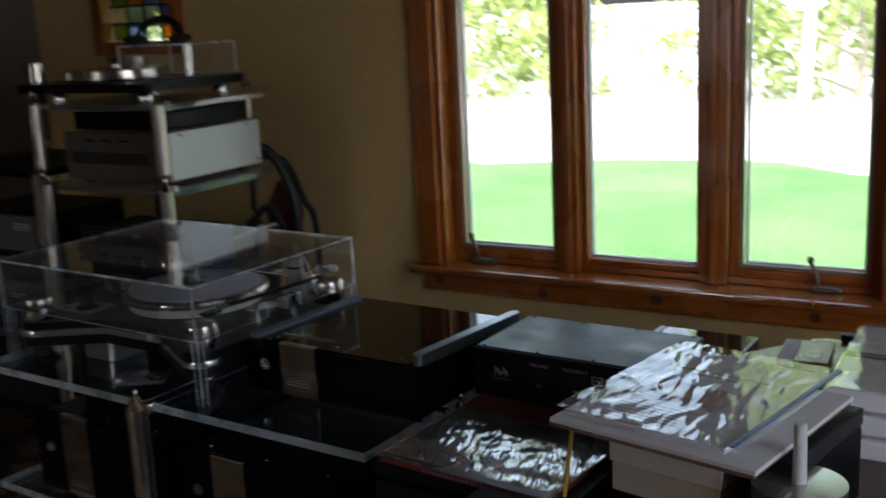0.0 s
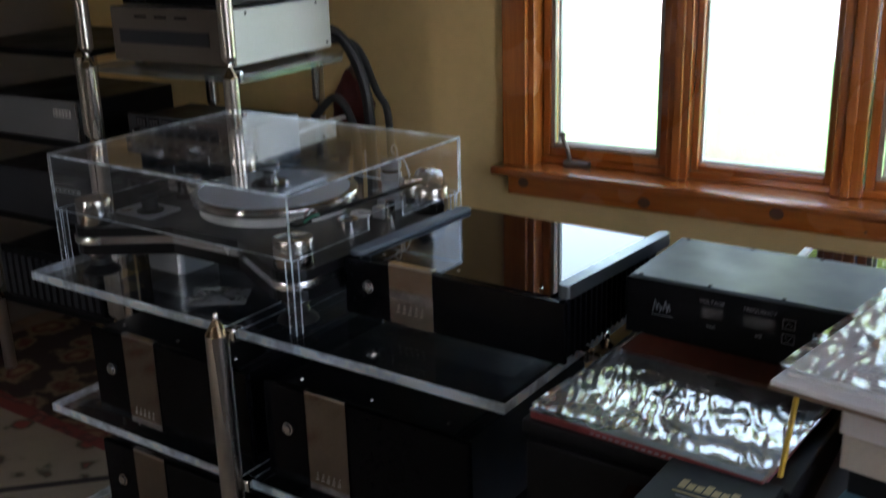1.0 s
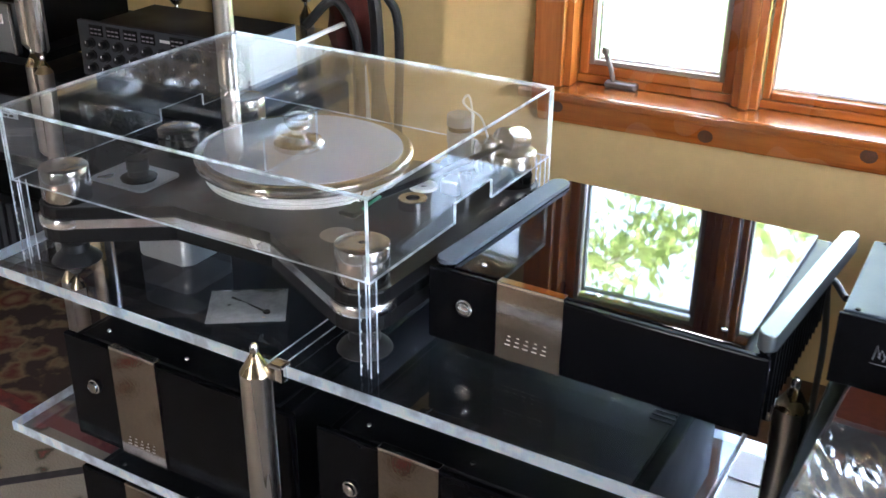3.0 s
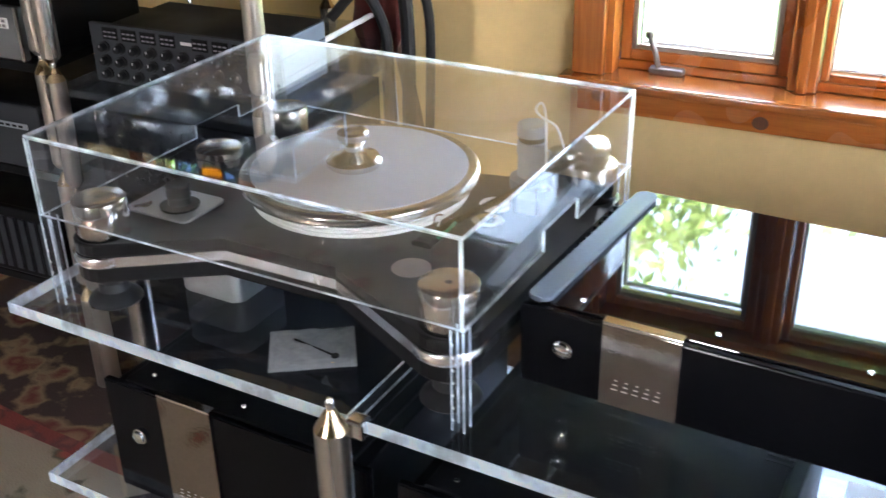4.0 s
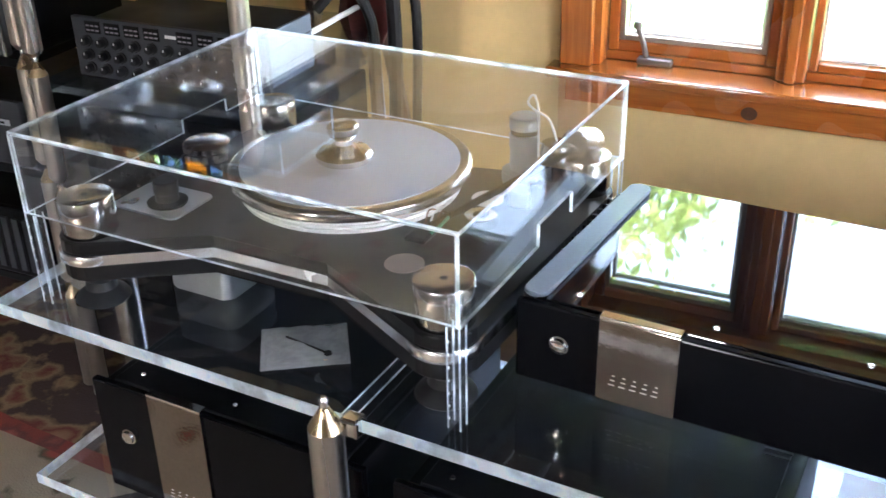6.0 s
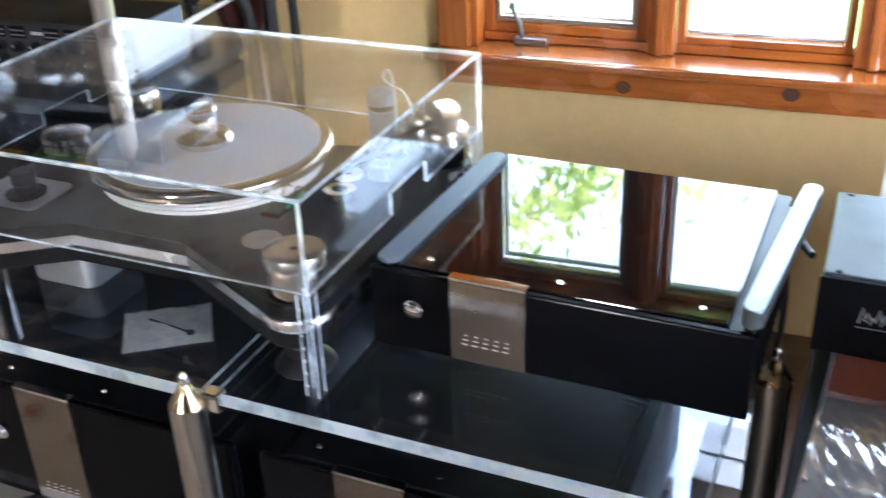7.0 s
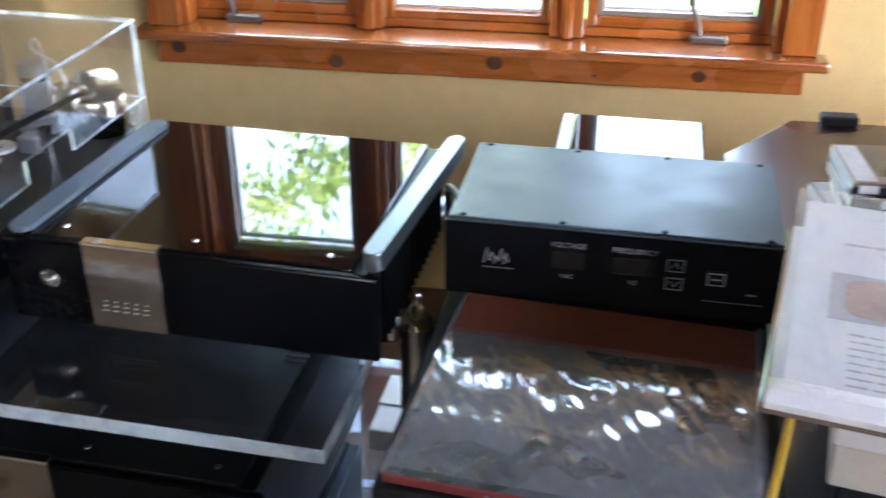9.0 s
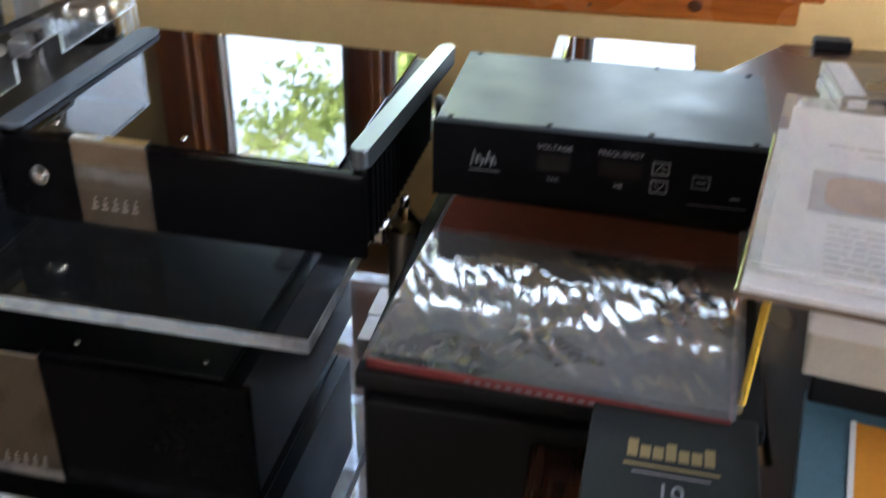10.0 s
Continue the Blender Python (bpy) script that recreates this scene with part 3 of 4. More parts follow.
verts, faces = [], []
for c0, sp, n in (((2.68, -1.0, 2.26), (.10, .10, .10), 330), ((2.45, -.92, 2.45), (.10, .10, .08), 200), ((1.9, -.2, 3.3), (.3, .2, .2), 500), ((-.05, .05, 3.4), (.6, .6, .5), 1800)):
    for k in range(n):
        c = Vector([rng.gauss(a, b) for a, b in zip(c0, sp)])
        q = Euler((rng.uniform(-1.2, 1.2), rng.uniform(-1.2, 1.2), rng.uniform(0, 6.28))).to_matrix()
        s = .030 * rng.uniform(.6, 1.4)
        i = len(verts)
        verts += [tuple(c + q @ Vector(p)) for p in ((-s, 0, 0), (0, -s * .45, s * .1), (s, 0, 0), (0, s * .45, s * .1))]
        faces.append((i, i + 1, i + 2, i + 3))
me = bpy.data.meshes.new("crown")
me.from_pydata(verts, [], faces)
me.materials.append(LEAF)
new("crown", me).parent = near

# ---- the front equipment rack ----
TURNED_BY = -3.5
CA, SA = math.cos(radians(TURNED_BY)), math.sin(radians(TURNED_BY))


def A(u, v):
    """Floor plan of the front rack: u along its front edge, v towards its back."""
    return -1.93 + u * CA - v * SA, 1.27 + u * SA + v * CA


def sheet(x0, x1, y0, y1, z0, z1, bevel=0.0012):
    """A flat sheet; its four narrow sides take the second material."""
    bm = box(x0, x1, y0, y1, z0, z1, bevel, seg=1)
    big = max(range(3), key=lambda i: ((y1 - y0) * (z1 - z0), (x1 - x0) * (z1 - z0), (x1 - x0) * (y1 - y0))[i])
    for f in bm.faces:
        f.material_index = 0 if abs(f.normal[big]) > 0.9 else 1
    return bm


def post(x, y, heights, parent, r=0.0205):
    """A round steel post in lengths, each ending in a cone and a small ball."""
    z = 0.0
    for h in heights:
        p = part("post", lathe([(r * .55, z), (r, z + .012), (r, h - .030)], x, y, 40), STEEL, parent)
        part("cone", lathe([(r, h - .030), (r * .93, h - .027), (r * .33, h - .006), (r * .28, h - .004)], x, y, 40), BRASS, p, "pointed brass-coloured cone")
        part("neck", lathe([(.004, h - .004), (.0055, h - .002), (.0055, h + .006), (.003, h + .010)], x, y, 16), CHROME, p)
        z = h + .008


def clip(x, y, z, parent):
    part("clip", box(x - .012, x + .012, y - .010, y + .012, z - .022, z + .002, 0.004), CHROME, parent, "small polished shelf clip")


TIERS = (0.185, 0.433, 0.720)
rack = thing("equipment_rack", *A(0, 0), 0, TURNED_BY, "clear acrylic three-tier rack on round steel posts", "rack")
for z in TIERS:
    for u0, u1 in ((0.0, 0.5435), (0.5455, 1.092)):
        slab = sheet(u0, u1, 0.0, 0.56, z - .017, z)
        for f in slab.faces:                   # the butted ends stay clear, without the added edge brightness
            if f.normal.x > 0.9 and u0 < 0.1 or f.normal.x < -0.9 and u0 > 0.1:
                f.material_index = 0
        part("shelf", slab, [SHELF_CLEAR, EDGE], rack, "thick clear acrylic shelf with bright edges")
for u, v in ((0.530, -0.012), (1.122, 0.255), (-0.032, 0.255), (0.54, 0.585)):
    post(u, v, (0.737,), rack)
for z in TIERS:
    clip(0.557, 0.0, z, rack)
    clip(1.096, 0.230, z, rack)
    clip(-0.004, 0.26, z, rack)


# ---- black amplifiers ----
BADGE_INK = surface("etched_mark", (0.45, 0.43, 0.41), 0.5, var=0.1)


def amplifier(name, x, y, z, turn, w, d, h, label, group, caps):
    t = thing(name, x, y, z, turn, label, "amplifier", group)
    for fx, fy in ((.05, .05), (w - .05, .05), (.05, d - .05), (w - .05, d - .05)):
        part("foot", lathe([(.016, 0), (.018, .004), (.015, .0095)], fx, fy, 20), RUBBER, t)
    part("chassis", box(.012, w - .012, .012, d, .009, h - .006, 0.002), SATIN, t)
    part("front_panel", box(0, w, 0, .011, .006, h - .001, 0.0025), PANEL_BLACK, t, "gloss black front panel")
    part("top_plate", box(.030, w - .030, .012, d - .004, h - .006, h + .001, 0.0015), PIANO if h < .15 else SATIN, t, "black top plate")
    for k in (.06, w * .5, w - .06):
        part("screw", lathe([(.0035, h + .001), (.003, h + .0022), (.001, h + .0024)], k, .035, 12), CHROME, t)
    part("badge", box(.098, .186, -.0035, -.0002, .008, h + .002, 0.0008), MIRROR, t, "mirror-finish metal badge")
    part("badge_lip", box(.098, .186, -.0035, .010, h + .0015, h + .006, 0.0008), CHROME, t)
    for r in range(3):
        for k in range(5):
            part("badge_mark", box(.112 + k * .012 + r * .002, .119 + k * .012, -.0040, -.0034, .030 + r * .006, .0312 + r * .006), BADGE_INK, t)
    knob = lathe([(.0115, 0), (.0115, .003), (.0095, .0035), (.0085, .007), (.004, .0085)], 0, 0, 28)
    bmesh.ops.transform(knob, verts=knob.verts, matrix=Matrix.Translation((.053, 0, h * .58)) @ Euler((radians(90), 0, 0)).to_matrix().to_4x4())
    part("power_button", knob, CHROME, t, "round polished power button")
    if caps is None:                           # the tall ones have a slotted vent instead of caps
        for k in range(8):
            part("vent_slot", box(w - .060, w - .028, .235 + k * .011, .239 + k * .011, h + .001, h + .0030, .0006), PLINTH, t)
    for side in (0, 1) if caps else ():
        x0 = .002 if side == 0 else w - .020
        cap = prism(rounded(x0, x0 + (.021 if side else .028), .008, d - .02, .010), h + .002 if side else h + .002, h + .024 if side else h + .008, 0.002)
        bmesh.ops.rotate(cap, verts=cap.verts, cent=(x0 + .014, .0, 0), matrix=Euler((0, 0, radians(-4 if side else -2.5))).to_matrix())
        hs = part("heat_sink", cap, caps[side], t, "brushed aluminium heat-sink cap with rounded ends")
        part("sink_core", box(x0 + .005, x0 + .014, .014, d - .05, .010, h + .002), SATIN, hs)
        for k in range(16):
            yy = .03 + k * (d - .09) / 15
            fx0, fx1 = (x0 - .006, x0 + .005) if side == 0 else (x0 + .014, x0 + .0205)
            part("fin", box(fx0, fx1, yy, yy + .003, .012, h - .004), SATIN, hs)
    return t


CAP_ALU = surface("cap_aluminium", (0.22, 0.25, 0.275), 0.36, 1.0, var=0.06, scale=30, bump=0.04)
DARK_CAP = surface("blue_grey_cap", (0.13, 0.155, 0.20), 0.5, 0.3, var=0.1, scale=25)
amplifier("power_amplifier", -1.238, 1.374, .720, -4.0, .424, .350, .107, "gloss black amplifier with mirror badge on acrylic shelf", "black amplifiers", (DARK_CAP, CAP_ALU))
for i, (u, z) in enumerate(((.122, .433), (.585, .433), (.112, .185), (.580, .185))):
    amplifier("power_amplifier", *A(u, .030), z, TURNED_BY, .424, .40, .187, "tall gloss black amplifier on a lower shelf", "black amplifiers", None)

# added slab whose pale colour stands in for a sunlit patch
patch_slab = thing("pale_slab", *A(1.030, .345), .4335, TURNED_BY, "pale pinkish flat carton on the middle shelf end", "box")
PALE_PATCH = surface("pale_patch_colour", (0.78, 0.70, 0.70), 0.6, var=0.05, scale=12)
part("carton", box(0, .070, 0, .125, 0, .034, .002), PALE_PATCH, patch_slab)
part("upper_layer", box(-.001, .071, .058, .126, .0345, .036, .0005), PALE_PATCH, patch_slab)

# ---- turntable on the top shelf ----
tt = thing("turntable", *A(0, 0), .720, TURNED_BY, "charcoal turntable with four steel corner towers and thick platter", "turntable")


def arc(cx, cy, r, a0, a1, n=7):
    return [(cx + r * math.cos(radians(a0 + (a1 - a0) * i / n)), cy + r * math.sin(radians(a0 + (a1 - a0) * i / n))) for i in range(n + 1)]


PODS = ((.125, .075), (.628, .085), (.640, .462), (.135, .455))


def plinth_outline(g):
    return (arc(*PODS[0], .041 + g, 175, 292) + [(.273, .132 - g), (.443, .134 - g)] + arc(*PODS[1], .041 + g, 243, 360)
            + arc(*PODS[2], .041 + g, 0, 90) + [(.45, .455 + g), (.30, .452 + g)] + arc(*PODS[3], .041 + g, 90, 180))


part("plinth_base", prism(plinth_outline(-.0015), .045, .0665, .002), PLINTH, tt)
part("plinth_stripe", prism(plinth_outline(0), .067, .0812, .0005), STRIPE, tt, "polished aluminium layer in the plinth")
part("plinth_top", prism(plinth_outline(-.0015), .0815, .099, .0025), PLINTH, tt)
for px, py in PODS:
    pod = part("tower", lathe([(.0335, .0992), (.0345, .101), (.0345, .1472), (.0338, .1486), (.0325, .1491), (.015, .1494), (.0045, .1494), (.0042, .144)], px, py, 56), TURNED, tt, "turned steel tower")
    part("band", lathe([(.0425, .0672), (.0430, .068), (.0430, .080), (.0425, .0808)], px, py, 56), STRIPE, pod)
    part("collar", lathe([(.028, .040), (.030, .0415), (.030, .0448)], px, py, 40), CHROME, pod)
    part("foot", lathe([(.034, .0005), (.036, .003), (.033, .008), (.021, .018), (.019, .030), (.027, .0398)], px, py, 40), RUBBER, pod, "black flared rubber foot")
PX, PY = .350, .337
plat = part("platter", lathe([(.150, .0992), (.1505, .100), (.1505, .1042), (.1480, .1043), (.1480, .1057), (.1505, .1058), (.1505, .1100), (.1480, .1101), (.1480, .1113), (.1505, .1114), (.1505, .1140)], PX, PY, 96), WHITE, tt, "white acrylic platter with dark grooves")
for z0, z1 in ((.1044, .1056), (.1102, .1112)):
    part("groove", lathe([(.1484, z0), (.1484, z1)], PX, PY, 96), RUBBER, plat)
part("rim", lathe([(.1512, .1141), (.1535, .1145), (.1590, .1175), (.1630, .1205), (.1625, .1210), (.1645, .1225), (.1655, .1240), (.1655, .1310), (.1645, .1332), (.1625, .1350), (.1590, .1358), (.150, .1359)], PX, PY, 96), TURNED, plat, "heavy turned steel platter rim")
part("mat", lathe([(.1495, .1352), (.1495, .1368), (.148, .1372)], PX, PY, 96), PLATTER, plat, "frosted grey platter surface")
part("record_clamp", lathe([(.036, .1373), (.0385, .140), (.0385, .146), (.034, .151), (.020, .155), (.0125, .160), (.0125, .167), (.019, .173), (.0215, .178), (.0215, .185), (.019, .188), (.004, .189)], PX - .006, PY - .004, 56), CHROME, plat, "polished steel record clamp")
motor = part("motor_box", prism(rounded(.185, .285, .135, .235, .012), .001, .0445, .003), ALU, tt, "silver motor housing under the plinth")
part("motor_plate", prism(rounded(.098, .206, .138, .222, .010), .0994, .1025, .0008), ALU, tt, "square silver motor plate")
part("pulley", lathe([(.026, .1026), (.027, .106), (.016, .108), (.015, .118), (.0165, .119), (.0165, .134), (.015, .1355)], .165, .175, 40), SATIN, tt, "black motor pulley")
part("flywheel", lathe([(.020, .0992), (.020, .118), (.031, .1185), (.033, .120), (.033, .132), (.030, .133), (.033, .134), (.033, .142), (.028, .145), (.006, .146)], .141, .290, 48), TURNED, tt, "stepped steel flywheel")
part("belt", tube([(.150, .182, .128), (.110, .290, .128)], .0012, 6), RUBBER, tt)
for cx, cy, ro, ri, z1, mt in ((.563, .305, .021, .010, .113, CHROME), (.540, .372, .021, .008, .104, WHITE)):
    part("ring", lathe([(ri, .0993), (ro, .0993), (ro, z1 - .001), (ro - .001, z1), (ri, z1)], cx, cy, 40, closed=True), mt, tt)
part("disc", lathe([(.024, .0993), (.024, .1002), (.003, .1004)], .528, .172, 40), GREY_PLASTIC, tt, "flat dark disc")
# tonearm
arm = part("arm_base", lathe([(.029, .0993), (.030, .104), (.030, .116), (.0195, .119), (.0190, .150), (.0205, .151), (.0205, .168), (.0175, .169), (.0175, .176), (.0205, .177), (.0205, .192), (.019, .194), (.006, .195)], .557, .450, 44), TOWER, tt, "grey aluminium tonearm tower")
part("ring", lathe([(.0182, .1695), (.0184, .170), (.0184, .1755), (.0182, .176)], .557, .450, 44), RUBBER, arm)
part("bearing", lathe([(.021, .118), (.022, .150), (.020, .165), (.006, .168)], .606, .445, 40), TURNED, arm)
wt = lathe([(.010, -.02), (.021, -.018), (.022, 0), (.021, .022), (.010, .024)], 0, 0, 36)
bmesh.ops.transform(wt, verts=wt.verts, matrix=Matrix.Translation((.634, .470, .160)) @ Euler((radians(78), 0, radians(-14))).to_matrix().to_4x4())
part("counterweight", wt, TURNED, arm, "turned steel counterweight")
part("arm_tube", tube(curve([(.632, .462, .160), (.612, .41, .152), (.582, .33, .143), (.552, .245, .136), (.540, .215, .132)], 5), .0048, 10), SATIN, arm, "slim black tonearm tube")
head = part("headshell", box(.523, .551, .180, .222, .124, .131, .003), SATIN, arm)
for k, c in enumerate((CABLE_RED, INK, CABLE_RED)):
    part("wire", tube(curve([(.530 + k * .006, .222, .131), (.528 + k * .008, .236, .142), (.538 + k * .003, .25, .135)], 4), .0012, 6), c, head)
GREEN = surface("green_wire", (0.02, 0.22, 0.12), 0.4)
part("wire", tube(curve([(.549, .20, .131), (.558, .214, .140), (.552, .24, .136)], 4), .0022, 6), GREEN, head)
part("lead_loop", tube(curve([(.580, .446, .140), (.578, .446, .205), (.572, .445, .226), (.564, .444, .216), (.574, .444, .206), (.594, .445, .196), (.606, .445, .168)], 6), .0016, 8), WHITE, arm, "thin white tonearm lead")
part("arm_rest", box(.572, .600, .365, .392, .0993, .122, .003), ALU, tt)
part("lift", lathe([(.010, .0993), (.010, .135), (.006, .1365)], .606, .378, 20), CHROME, tt)
rod = box(.652, .668, .125, .425, .083, .0965, .003)
part("side_bar", rod, ALU, tt, "aluminium bar along the plinth side")

# ---- acrylic dust cover ----
cover = thing("dust_cover", *A(.062, .031), .720, TURNED_BY, "clear acrylic dust cover on corner legs over turntable", "dust cover")
CW, CD, CT, CB, TH = .613, .488, .238, .128, .004
part("top_panel", sheet(0, CW, 0, CD, CT - TH, CT, .0012), [ACRYLIC, EDGE_THIN], cover)
part("front_panel", sheet(TH + .0002, CW - TH - .0002, 0, TH, CB, CT - TH - .0002, .0008), [ACRYLIC, EDGE_THIN], cover)
part("back_panel", sheet(TH + .0002, CW - TH - .0002, CD - TH, CD, CB, CT - TH - .0002, .0008), [ACRYLIC, EDGE_THIN], cover)


def notched(x, notch0, notch1, rise):
    """A side panel whose lower edge steps up between two places."""
    bm = bmesh.new()
    line = [(0, CB), (notch0, CB), (notch0, CB + rise), (notch1, CB + rise), (notch1, CB), (CD, CB), (CD, CT - TH - .0002), (0, CT - TH - .0002)]
    a = [bm.verts.new((x, y, z)) for y, z in line]
    b = [bm.verts.new((x + TH, y, z)) for y, z in line]
    n = len(line)
    bm.faces.new(a)
    bm.faces.new(list(reversed(b)))
    for i in range(n):
        f = bm.faces.new((a[i], b[i], b[(i + 1) % n], a[(i + 1) % n]))
        f.material_index = 1
    bmesh.ops.recalc_face_normals(bm, faces=bm.faces)
    return bm


part("side_panel", notched(0, .30, .40, .020), [ACRYLIC, EDGE_THIN], cover)
part("side_panel", notched(CW - TH, .200, .300, .028), [ACRYLIC, EDGE_THIN], cover)
for x0, y0 in ((.0005, -.0005), (CW - .0165, -.0005), (CW - .0165, CD - .0155), (.0005, CD - .0155)):
    leg = part("leg", box(x0, x0 + .016, y0, y0 + .016, .0, CB - .0005, .0008), ACRYLIC, cover, "square clear acrylic leg")
    # thin hazy strips paint the bright lines along the leg's edges
    for ex, ey in ((0, 0), (.0146, 0), (0, .0146), (.0146, .0146)):
        part("edge", box(x0 + ex, x0 + ex + .0014, y0 + ey, y0 + ey + .0014, .0005, CB - .001), EDGE_THIN, leg)
    for k in range(7):
        part("dimple", lathe([(.0007, .012 + k * .016), (.0011, .0135 + k * .016), (.0007, .015 + k * .016)], x0 + .002, y0 + .001, 8), WHITE, leg)

# little plastic bag with a screw on the shelf
bag = thing("parts_bag", *A(.432, .092), .7205, 32, "small clear plastic bag holding a black bolt", "plastic bag")
BAGFILM = clear("bag_film", (0.80, 0.83, 0.82), 1.5, 0.2, haze=0.34)
bm = bmesh.new()
bmesh.ops.create_grid(bm, x_segments=14, y_segments=14, size=.5)
for v in bm.verts:
    q = 1 - max(abs(v.co.x), abs(v.co.y)) * 2
    v.co = Vector((v.co.x * .105, v.co.y * .092, .002 + .004 * max(0, q) ** .5 + .0012 * noise.noise(Vector((v.co.x * 5, v.co.y * 5, 1)))))
part("bag", bm, BAGFILM, bag, "", True)
part("bolt", tube([(-.022, .020, .004), (.024, -.022, .004)], .0022, 8), RUBBER, bag, "black threaded bolt")
part("bolt_head", lathe([(.0045, .0015), (.0055, .003), (.0045, .0068)], .027, -.025, 12), RUBBER, bag)
part("nut", lathe([(.004, .0015), (.004, .004)], .024, -.004 - .03, 6), BRASS, bag)

# ---- rear rack beside the wall ----
rack_b = thing("equipment_rack", -2.44, 1.92, 0, 0, "tall acrylic shelf rack on steel posts, holding electronics", "rack")
BT = (.25, .50, .745, 1.00, 1.235)
for z in BT:
    slab = prism([(-.02, 0), (.515, 0), (.515, .40), (.34, .655), (.09, .655), (-.02, .40)], z - .015, z, .001, seg=1)
    for f in slab.faces:
        f.material_index = 0 if abs(f.normal.z) > 0.9 else 1
    part("shelf", slab, [SHELF_DULL, EDGE_DULL], rack_b, "clear acrylic shelf")
for px, py in ((.0, -.012), (.49, -.012), (.21, .676)):
    post(px, py, (.28, .53, .795, 1.03, 1.265), rack_b, .019)
for z in BT:
    part("clip", box(.49 - .012, .49 + .012, .006, .024, z - .012, z + .012, .004), CHROME, rack_b, "small polished shelf clip")

# silver power supply on the upper shelf
amp_s = thing("silver_amplifier", -2.40, 1.965, 1.00, 0, "silver metal amplifier with dark front on upper rack shelf", "amplifier")
for fx, fy in ((.04, .05), (.37, .05), (.04, .35), (.37, .35)):
    part("foot", lathe([(.014, 0), (.016, .004), (.012, .0145)], fx, fy, 20), CHROME, amp_s)
part("case", box(.004, .408, .014, .40, .0145, .150, .003), SILVER_CASE, amp_s)
FRONT_BROWN = surface("bronze_front", (0.16, 0.135, 0.115), 0.4, 0.6, var=0.1, scale=20)
part("front_panel", box(0, .412, 0, .0135, .013, .152, .004), FRONT_BROWN, amp_s, "bronze-grey front panel")
part("display_band", box(.03, .34, -.003, -.0003, .060, .095, .001), GREY_PAINT, amp_s)
for k in range(3):
    part("slot", box(.09 + k * .07, .13 + k * .07, -.003, -.0003, .125, .131, .0005), SATIN, amp_s)
for fx, fz in ((.06, .14), (.34, .14), (.38, .03)):
    s = lathe([(.004, 0), (.0035, .002), (.001, .0025)], 0, 0, 10)
    bmesh.ops.transform(s, verts=s.verts, matrix=Matrix.Translation((.408, fx, fz)) @ Euler((0, radians(90), 0)).to_matrix().to_4x4())
    part("screw", s, SATIN, amp_s)

flat = thing("flat_component", -2.385, 2.0, 1.1525, 0, "thin black component on the silver amplifier", "hi-fi component")
part("case", box(0, .37, .01, .33, .004, .052, .003), SATIN, flat)
part("front_panel", box(-.002, .372, 0, .0095, .002, .054, .002), PANEL_BLACK, flat)
for fx in (.04, .33):
    for fy in (.05, .29):
        part("foot", lathe([(.012, 0), (.012, .0038)], fx, fy, 14), RUBBER, flat)

# channel mixer with rows of knobs on the middle shelf
mixer = thing("rack_preamp", -2.385, 1.99, .745, 0, "grey rack-mount preamp covered in black knobs and meters", "mixer")
part("case", box(.012, .398, .008, .205, .006, .112, .002), SLATE, mixer, "blue-grey metal case")
part("lid", box(.012, .398, .008, .205, .1125, .1155, .001), SATIN, mixer)
for z in (.040, .078):
    part("seam", box(.3985, .3995, .010, .203, z, z + .0015), SATIN, mixer)
part("front_panel", box(-.02, .43, -.004, .0075, .002, .122, .0015), GREY_PAINT, mixer)
for k in range(8):
    x = .015 + k * .047 + (.05 if k > 3 else 0) * .6
    mt = part("meter", box(x, x + .036, -.008, -.0045, .092, .116, .001), SATIN, mixer)
    for q in range(6):
        part("mark", box(x + .004 + q % 3 * .011, x + .012 + q % 3 * .011, -.0086, -.0081, .097 + q // 3 * .009, .100 + q // 3 * .009), DARK_INK, mt)
part("maker_plate", box(.205, .245, -.0055, -.0045, .100, .106), INK, mixer, "pale maker plate")
for r in range(3):
    for k in range(11):
        kb = lathe([(.0115, 0), (.0115, .004), (.009, .005), (.008, .016), (.0065, .0175)], 0, 0, 16)
        bmesh.ops.transform(kb, verts=kb.verts, matrix=Matrix.Translation((.015 + k * .039, -.0045, .022 + r * .027)) @ Euler((radians(90), 0, 0)).to_matrix().to_4x4())
        b = part("knob", kb, RUBBER, mixer)
        part("pointer", box(.0142 + k * .039, .0158 + k * .039, -.0228, -.0221, .024 + r * .027, .029 + r * .027), INK, b)

# added black filler boxes on the two low shelves, closing the view below the mixer
for z, h in ((.50, .19), (.25, .20)):
    unit = thing("filler_box", -2.40, 1.955, z, 0, "large black filler box added on a low rack shelf", "hi-fi component", "black power units")
    part("case", box(0, .43, .012, .42, .010, h, .003), SATIN, unit)
    part("front_panel", box(-.004, .434, 0, .0115, .006, h + .004, .003), PANEL_BLACK, unit, "gloss black front panel")
    for fx in (.05, .38):
        for fy in (.05, .36):
            part("foot", lathe([(.014, 0), (.015, .004), (.013, .0098)], fx, fy, 16), RUBBER, unit)

# second turntable on top of the rear rack
tt2 = thing("turntable", -2.565, 1.93, 1.235, 0, "black turntable with small clear lid on rack top", "turntable")
for fx, fy in ((.15, .05), (.5, .05), (.15, .36), (.5, .36)):
    part("foot", lathe([(.022, 0), (.024, .012), (.018, .0295)], fx, fy, 24), CHROME, tt2)
part("plinth", prism(rounded(0, .54, .01, .44, .03), .03, .055, .003), SATIN, tt2)
part("platter", lathe([(.15, .056), (.155, .06), (.155, .085), (.15, .088)], .22, .22, 64), TURNED, tt2)
part("hub", lathe([(.03, .0885), (.03, .10), (.012, .105), (.02, .12), (.004, .125)], .22, .22, 32), CHROME, tt2)
